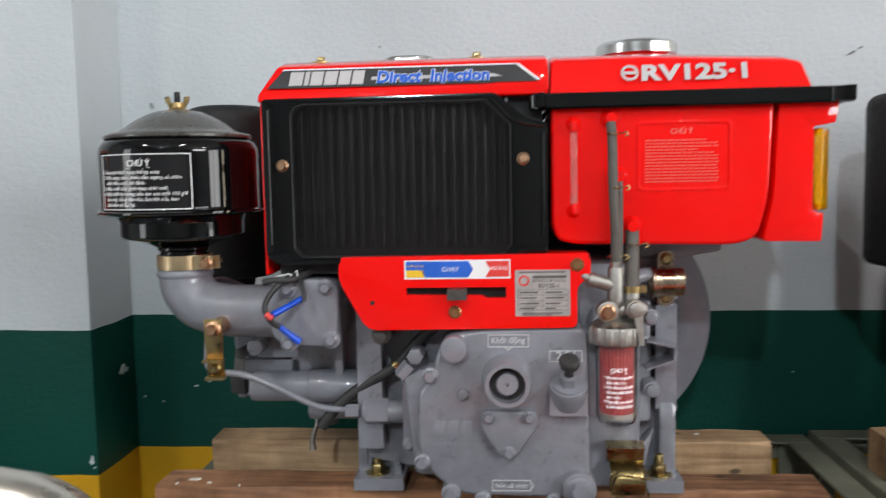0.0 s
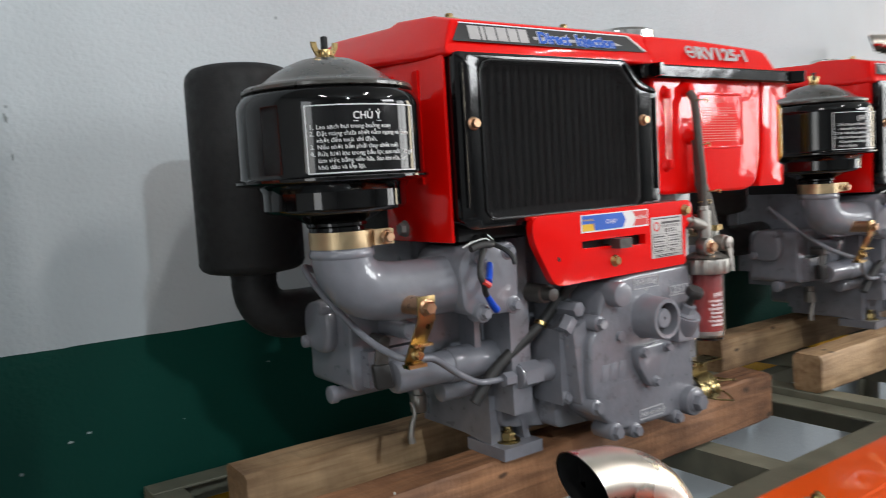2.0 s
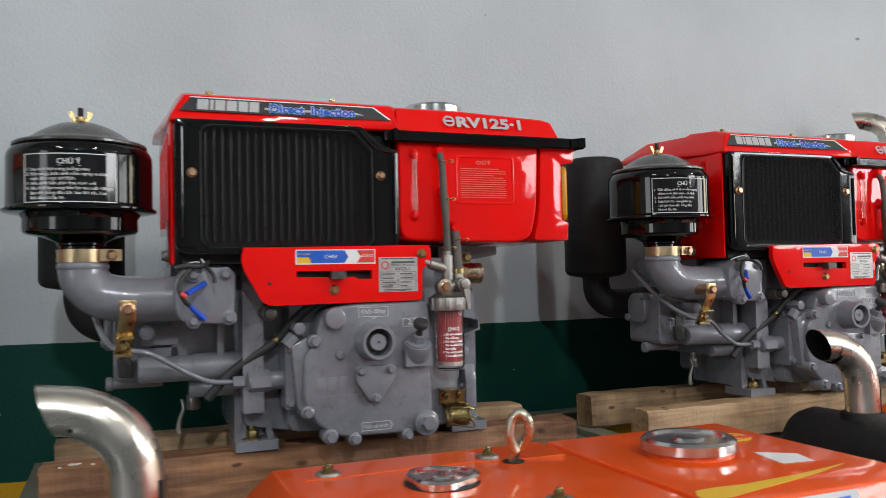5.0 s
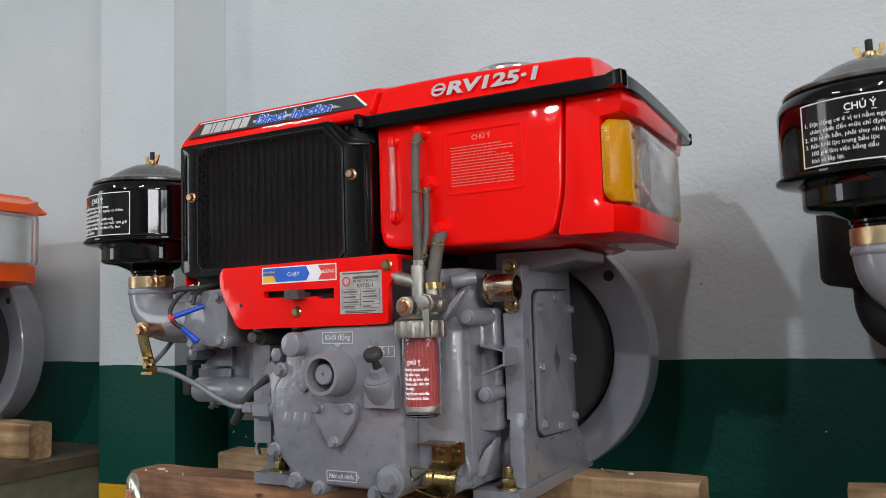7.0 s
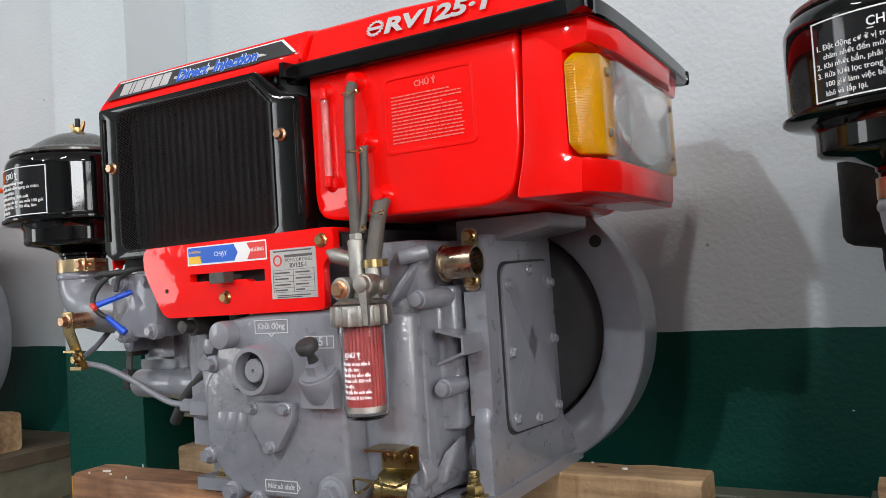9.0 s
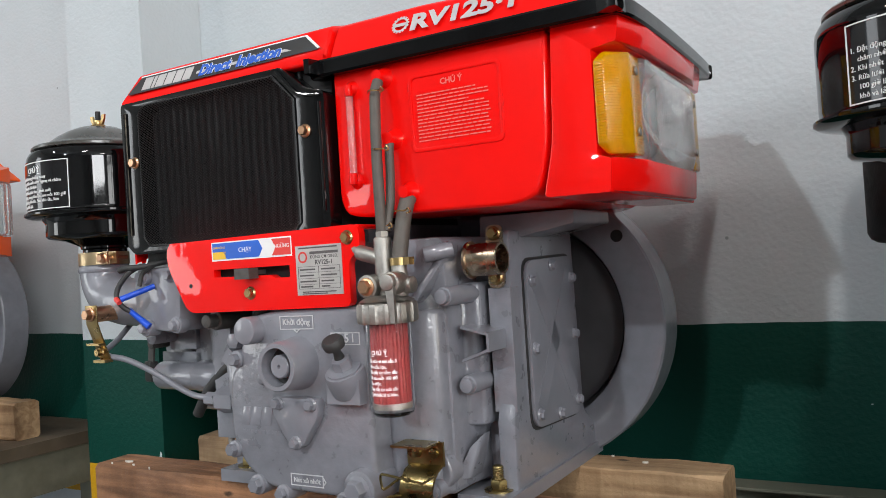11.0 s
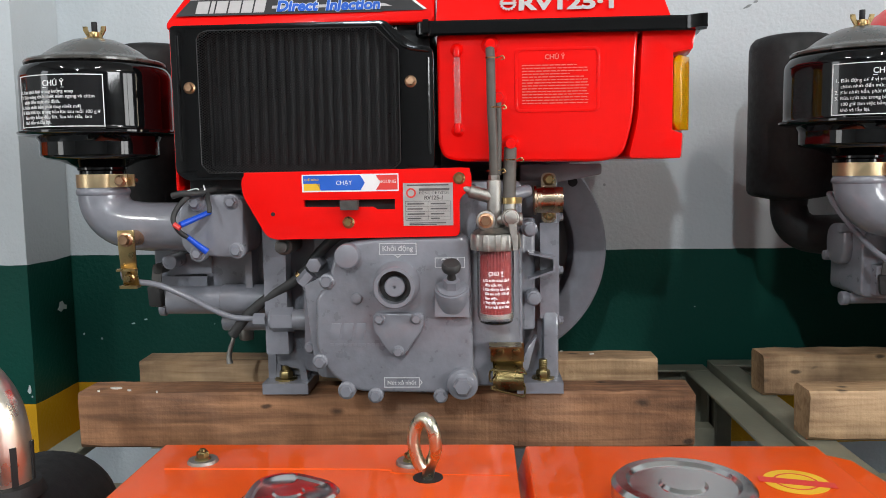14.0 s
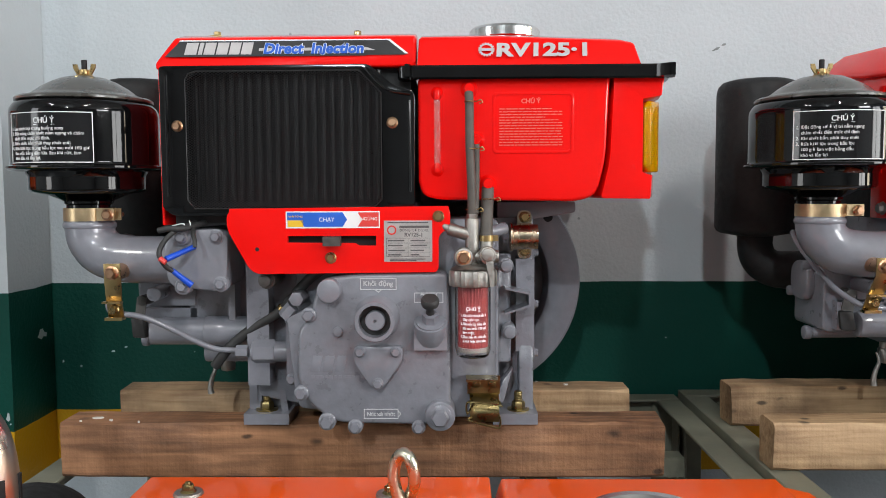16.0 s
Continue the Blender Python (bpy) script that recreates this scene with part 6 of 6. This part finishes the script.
    def indicator(y0, y1, y2, s):
        body = hull_of([[(0.365 + c * 0.8, y0 + s * c, z), (0.375, y0 + s * c, z), (0.392, y1, z), (0.392, y2, z), (0.362, y2, z)] for z, c in ((1.236, 0.008), (1.245, 0.0), (1.325, 0.0), (1.334, 0.008))])
        bev(body, 0.002, 2, 20)
        am = part("indicator_lens", body, AMBER, hous, "ribbed amber indicator lens")
        path = [(0.3668, y0, 0.0, -s), (0.3745, y0, 0.3, -s), (0.391, y1, 0.9, -0.45 * s), (0.392, y2 - 0.003 * s, 1.0, 0.0)]
        ribs = [hull_of([[(x - 0.0006 * nx, y - 0.0006 * ny, z), (x + 0.0007 * nx, y + 0.0007 * ny, z + 0.0004), (x + 0.0007 * nx, y + 0.0007 * ny, z + 0.001), (x - 0.0006 * nx, y - 0.0006 * ny, z + 0.0014)] for x, y, nx, ny in path]) for z in [1.2465 + 0.0026 * i for i in range(30)]]
        part("lens_rib", join(*ribs), AMBER, am)["kind"] = "stuff"
        for z in (1.258, 1.318):
            part("lens_screw", rod((0.392, (y1 + y2) / 2, z), (0.3945, (y1 + y2) / 2, z), 0.0045, 12, 0.001), ALU, am)
    indicator(0.9985, 1.026, 1.060, 1)
    indicator(1.3305, 1.30, 1.264, -1)
    bowl = lathe([(0.0, -0.021), (0.25, -0.0195), (0.5, -0.0155), (0.75, -0.009), (1.0, 0.0), (1.06, 0.0), (1.06, -0.003), (0.0, -0.0225)], (0, 0, 0), (0, 0, 1), 40)
    for v in bowl.verts:
        v.co = Vector((0.389 + v.co.z, 1.164 + 0.088 * v.co.x, 1.287 + 0.045 * v.co.y))
    part("reflector", join(bowl, box(0.3645, 0.3665, 1.063, 1.265, 1.237, 1.335)), REFLECTOR, hous, "bright lamp reflector bowl")
    part("bulb", lathe([(0.0, 0.016), (0.005, 0.014), (0.0068, 0.008), (0.006, 0.0), (0.0, 0.0)], (0.369, 1.164, 1.287), (1, 0, 0), 20), SILVER, hous)
    lens = hull_of([[(0.38, y, z) for y, z in rounded([(1.066, 1.230), (1.262, 1.230), (1.262, 1.340), (1.066, 1.340)], 0.01)], [(0.394, y, z) for y, z in rounded([(1.070, 1.232), (1.258, 1.232), (1.258, 1.337), (1.070, 1.337)], 0.014)], [(0.400, y, z) for y, z in rounded([(1.082, 1.244), (1.246, 1.244), (1.246, 1.326), (1.082, 1.326)], 0.014)]])
    gl = part("headlamp_lens", lens, CLEAR, hous, "clear ribbed headlamp lens")
    for i in range(20):
        part("lens_flute", rod((0.3994, 1.088 + 0.008 * i, 1.248), (0.3994, 1.088 + 0.008 * i, 1.322), 0.0016, 8), CLEAR, gl)


def orange_covers(e):
    """Hood, tank and lamp end of the orange engines."""
    hood = part("radiator_hood", hood_shell(0.0525, -0.334, 0.985, 1.37, 1.375, 1.420, 0.034, 0.0, 0.0, 0.0, 0.006), ORANGE, e, "orange pressed radiator hood")
    part("hood_crease", tube([(-0.275, 1.272, 1.4185), (-0.08, 1.272, 1.4185), (-0.055, 1.262, 1.4185), (0.045, 1.258, 1.4185)], 0.0022, 8, 3), ORANGE, hood)
    part("side_panel", box(-0.31, -0.298, 1.0, 1.34, 1.165, 1.378, 0.003), ORANGE, e)
    cov = part("tank_cover", hood_shell(0.375, 0.056, 0.985, 1.365, 1.375, 1.420, 0.008, 0.03, 0.0, 0.0, 0.006), ORANGE, e, "orange pressed tank cover")
    neck = part("filler_neck", lathe([(0.056, 0.0), (0.052, 0.004), (0.051, 0.012), (0.0, 0.012)], (0.182, 1.193, 1.4175), (0, 0, 1), 48), ORANGE, cov)
    part("tank_cap", wavy_cap((0.182, 1.193, 1.4265), 0.0565, 0.0145, 140, 0, 0, 0.0006), CAPSTEEL, neck, "broad bright metal tank cap")
    part("cap_well", lathe([(0.0, 0.0), (0.042, 0.0), (0.042, 0.0012), (0.0, 0.0012)], (-0.141, 1.2, 1.4195), (0, 0, 1), 32), MATTE, hood)
    part("radiator_cap", join(wavy_cap((-0.141, 1.2, 1.421), 0.039, 0.009, 72, 3, 0.1), rod((-0.141, 1.2, 1.415), (-0.141, 1.2, 1.422), 0.026, 24)), CAPSTEEL, hood, "bright metal radiator cap")
    for x, y in ((-0.245, 1.291), (-0.25, 1.095), (-0.046, 1.288), (-0.063, 1.084)):
        part("hood_bolt", join(hexhead((x, y, 1.4225), (0, 0, 1), 0.0105, 0.006, True, 0.0105)), CLIPGOLD, hood, "dull brassy bolt")
        part("washer", lathe([(0, 0), (0.0145, 0), (0.0145, 0.0012), (0.0135, 0.0035), (0, 0.0035)], (x, y, 1.4195), (0, 0, 1), 28), ALU, hood, "broad steel washer")
    ring = [(0.0, 0.0, 1.40), (0.0, 0.0, 1.425), (0.004, -0.003, 1.44), (0.0125, -0.013, 1.462), (0.010, -0.018, 1.484), (0.0, -0.021, 1.494), (-0.011, -0.024, 1.486), (-0.016, -0.026, 1.468), (-0.011, -0.022, 1.448), (-0.006, -0.018, 1.44)]
    part("lifting_eye", tube([(-0.028 + 0.68 * u, 1.252 - 0.73 * u + v, 1.4 + (z - 1.4) * 0.86) for u, v, z in ring], 0.0056, 14, 6), ZINC, hood, "bent zinc plated steel lifting eye")
    part("eye_hole", lathe([(0.0, 0.0), (0.0135, 0.0), (0.0135, 0.0012), (0.0, 0.0012)], (-0.028, 1.252, 1.4195), (0, 0, 1), 24), MATTE, hood)
    # stickers on the cover
    seal = lathe([(0.0, 0.0), (0.027, 0.0), (0.027, 0.0004), (0.0, 0.0004)], (0.291, 1.243, 1.4203), (0, 0, 1), 40)
    s = part("round_sticker", seal, YELLOW, cov, "round yellow warranty sticker with a red band")
    part("sticker_band", join(prism([(0.260, 1.243), (0.320, 1.227), (0.322, 1.239), (0.262, 1.255)], 1.4208, 1.4211, "z"), lathe([(0.017, 0.0), (0.0185, 0.0), (0.0185, 0.0003), (0.017, 0.0003), (0.017, 0.0)], (0.291, 1.243, 1.4207), (0, 0, 1), 32)), REDINK, s)
    part("white_sticker", prism([(0.252, 1.16), (0.244, 1.128), (0.24, 1.1), (0.281, 1.094), (0.292, 1.13), (0.272, 1.146)], 1.4203, 1.4207, "z"), WHITE, cov)
    part("yellow_flash", prism([(0.075, 1.05), (0.064, 1.034), (0.062, 1.02), (0.09, 1.016), (0.125, 1.024), (0.226, 1.046), (0.30, 1.07), (0.22, 1.056), (0.137, 1.049), (0.1, 1.052)], 1.4203, 1.4207, "z"), YELLOW, cov, "yellow flash sticker")

    def slant(x0, x1, v0, v1, lift):
        pts = [(x0, v0), (x0 + 0.002, v1), (x1 + 0.002, v1), (x1, v0)]
        out = [(u, 0.985 + 0.016 * (v - 1.379) / 0.041, v) for u, v in pts]
        return hull_of([[(u, y - lift, v) for u, y, v in out], [(u, y - lift - 0.0004, v) for u, y, v in out]])
    bd = part("model_sticker", slant(0.068, 0.235, 1.384, 1.416, 0.0008), SILVER, cov, "silver sticker with blue figures")
    part("sticker_figures", join(*[slant(0.099 + 0.026 * i, 0.119 + 0.026 * i, 1.389, 1.411, 0.0014) for i in range(5)]), BLUE, bd)
    part("sticker_mark", slant(0.074, 0.093, 1.389, 1.411, 0.0014), REDINK, bd)
    # tank and lamp end
    part("fuel_tank", prism(rounded([(0.055, 1.376), (0.055, 1.2), (0.30, 1.196), (0.313, 1.25), (0.313, 1.376)], [0, 0.02, 0.03, 0.02, 0]), 0.995, 1.345, "y", 0.01, 3), ORANGE, e, "orange fuel tank")
    h = part("lamp_housing", join(hull_of([[(0.315, y, z) for y, z in ((1.0, 1.2), (1.335, 1.2), (1.335, 1.245), (1.0, 1.245))], [(0.372, y, z) for y, z in ((1.0, 1.2), (1.335, 1.2), (1.335, 1.245), (1.0, 1.245))], [(0.40, y, z) for y, z in ((1.05, 1.205), (1.285, 1.205), (1.285, 1.245), (1.05, 1.245))]]),
                                   hull_of([[(0.315, y, z) for y, z in ((1.0, 1.37), (1.335, 1.37), (1.335, 1.42), (1.0, 1.42))], [(0.38, y, z) for y, z in ((1.0, 1.37), (1.335, 1.37), (1.335, 1.405), (1.0, 1.405))], [(0.41, y, z) for y, z in ((1.05, 1.37), (1.285, 1.37), (1.285, 1.39), (1.05, 1.39))]]), box(0.315, 0.34, 1.0, 1.335, 1.245, 1.37)), ORANGE, e, "orange lamp end")
    part("reflector", box(0.341, 0.35, 1.01, 1.325, 1.25, 1.365, 0.002), REFLECTOR, h)
    lens = hull_of([[(0.352, y, z) for y, z in rounded([(1.0, 1.246), (1.335, 1.246), (1.335, 1.369), (1.0, 1.369)], 0.01)], [(0.385, y, z) for y, z in rounded([(1.0, 1.247), (1.335, 1.247), (1.335, 1.368), (1.0, 1.368)], 0.01)], [(0.42, y, z) for y, z in rounded([(1.06, 1.25), (1.275, 1.25), (1.275, 1.365), (1.06, 1.365)], 0.01)]])
    gl = part("headlamp_lens", bev(lens, 0.004), CLEAR, h, "wide clear wraparound lamp lens")
    for i in range(8):
        part("lens_flute", tube([(0.375, 0.999, 1.262 + 0.012 * i), (0.4, 1.03, 1.262 + 0.012 * i), (0.42, 1.07, 1.262 + 0.012 * i), (0.421, 1.26, 1.262 + 0.012 * i)], 0.0022, 8, 3), CLEAR, gl)


WHITE_ON_RED = mat("faded_white_print", (0.8, 0.14, 0.11), 0.4, vary=0.1)


def engine(kind, label):
    """A horizontal single cylinder diesel engine, built where the first red one stands."""
    e = thing("diesel_engine", (0.0, 1.2, 0.868), label, "engine", "diesel engines")
    crankcase(e)
    radiator(e)
    control_plate(e)
    fuel_cock(e)
    if kind == "red":
        intake(e, "a")
        silencer(e)
        BASE[1] -= 0.011
        red_covers(e)
        BASE[1] += 0.011
    else:
        intake(e, "")
        bent_exhaust(e)
        orange_covers(e)
    return e


red = engine("red", "red and grey single-cylinder diesel engine with black radiator on timber beams")
HOME = Vector((0.0, 1.2, 0.868))


def moved(x, y, z, turn=0):
    return Matrix.Translation(HOME + Vector((x, y, z))) @ Matrix.Rotation(radians(turn), 4, "Z")


second = copy_thing(red, moved(1.076, 0.047, 0.0))
second["label"] = "second red and grey diesel engine farther along the row"
old = [o for o in second.children_recursive if o.name.startswith(("label_plate", "label_print"))]
cleaner = [o for o in second.children_recursive if o.name.startswith("air_cleaner")][0]
for o in old:
    bpy.data.objects.remove(o)
BASE[:] = HOME
cleaner_label(LABEL_B, cleaner, -0.428, 1.06, 0.1006, -43.5, 0.126, 1.2515, 1.319)

orange = engine("orange", "orange diesel engine with polished tailpipe standing low in front")
orange.matrix_basis = moved(0.088, -0.63, -0.505)
ox = copy_thing(orange, moved(1.25, -0.53, -0.505))
ox["label"] = "orange diesel engine with polished tailpipe farther along the front row"
far = copy_thing(orange, moved(2.13, 0.10, 0.057))
for ob in far.children_recursive:
    if ob.name.startswith("tailpipe"):
        ob.matrix_basis = Matrix.Translation((-0.447, 0.10, 0)) @ Matrix.Rotation(radians(-55), 4, "Z") @ Matrix.Translation((0.447, -0.10, 0)) @ ob.matrix_basis
far["label"] = "diesel engine with polished tailpipe at the end of the row"
left = copy_thing(orange, moved(-1.556, 0.04, 0.02))
left["label"] = "orange diesel engine with clear lamp on a plank table"

# low stands under the front row
FT = 0.279
stand(-0.45, 0.66, 0.295, 0.90, FT, "low grey-green steel stand under the orange engine")
stand(0.70, 1.80, 0.36, 0.975, FT, "low grey-green steel stand in the front row")
for i, dx in enumerate((0.088, 1.25)):
    dy = 0.10 * i
    beam(-0.40 + dx, 0.42 + dx, 0.432 + dy, 0.518 + dy, FT, 0.363, WOODPALE, PALE, 11 + i)
    beam(-0.40 + dx, 0.42 + dx, 0.665 + dy, 0.724 + dy, FT, 0.363, WOODPALE, PALE, 21 + i)

# plank table left of the pillar
tb = thing("plank_table", (-1.75, 1.3, 0), "dark plank table beyond the pillar carrying the orange engine", "table")
part("table_top", box(-2.5, -1.075, 0.95, 1.57, 0.775, 0.803, 0.004), DARKWOOD, tb)
part("apron", box(-2.48, -1.1, 0.97, 1.0, 0.68, 0.775, 0.003), STEELFRAME, tb)
part("apron", box(-1.13, -1.1, 1.0, 1.55, 0.68, 0.775, 0.003), STEELFRAME, tb)
for x in (-2.47, -1.16):
    for y in (1.0, 1.5):
        part("leg", box(x, x + 0.05, y, y + 0.05, 0, 0.775, 0.003), STEELFRAME, tb)
beam(-1.9, -1.09, 1.10, 1.188, 0.803, 0.888, WOODPALE, "rough pale timber beam on the plank table", 31)
beam(-1.9, -1.14, 1.332, 1.394, 0.803, 0.888, WOODPALE, "rough pale timber beam on the plank table", 32)
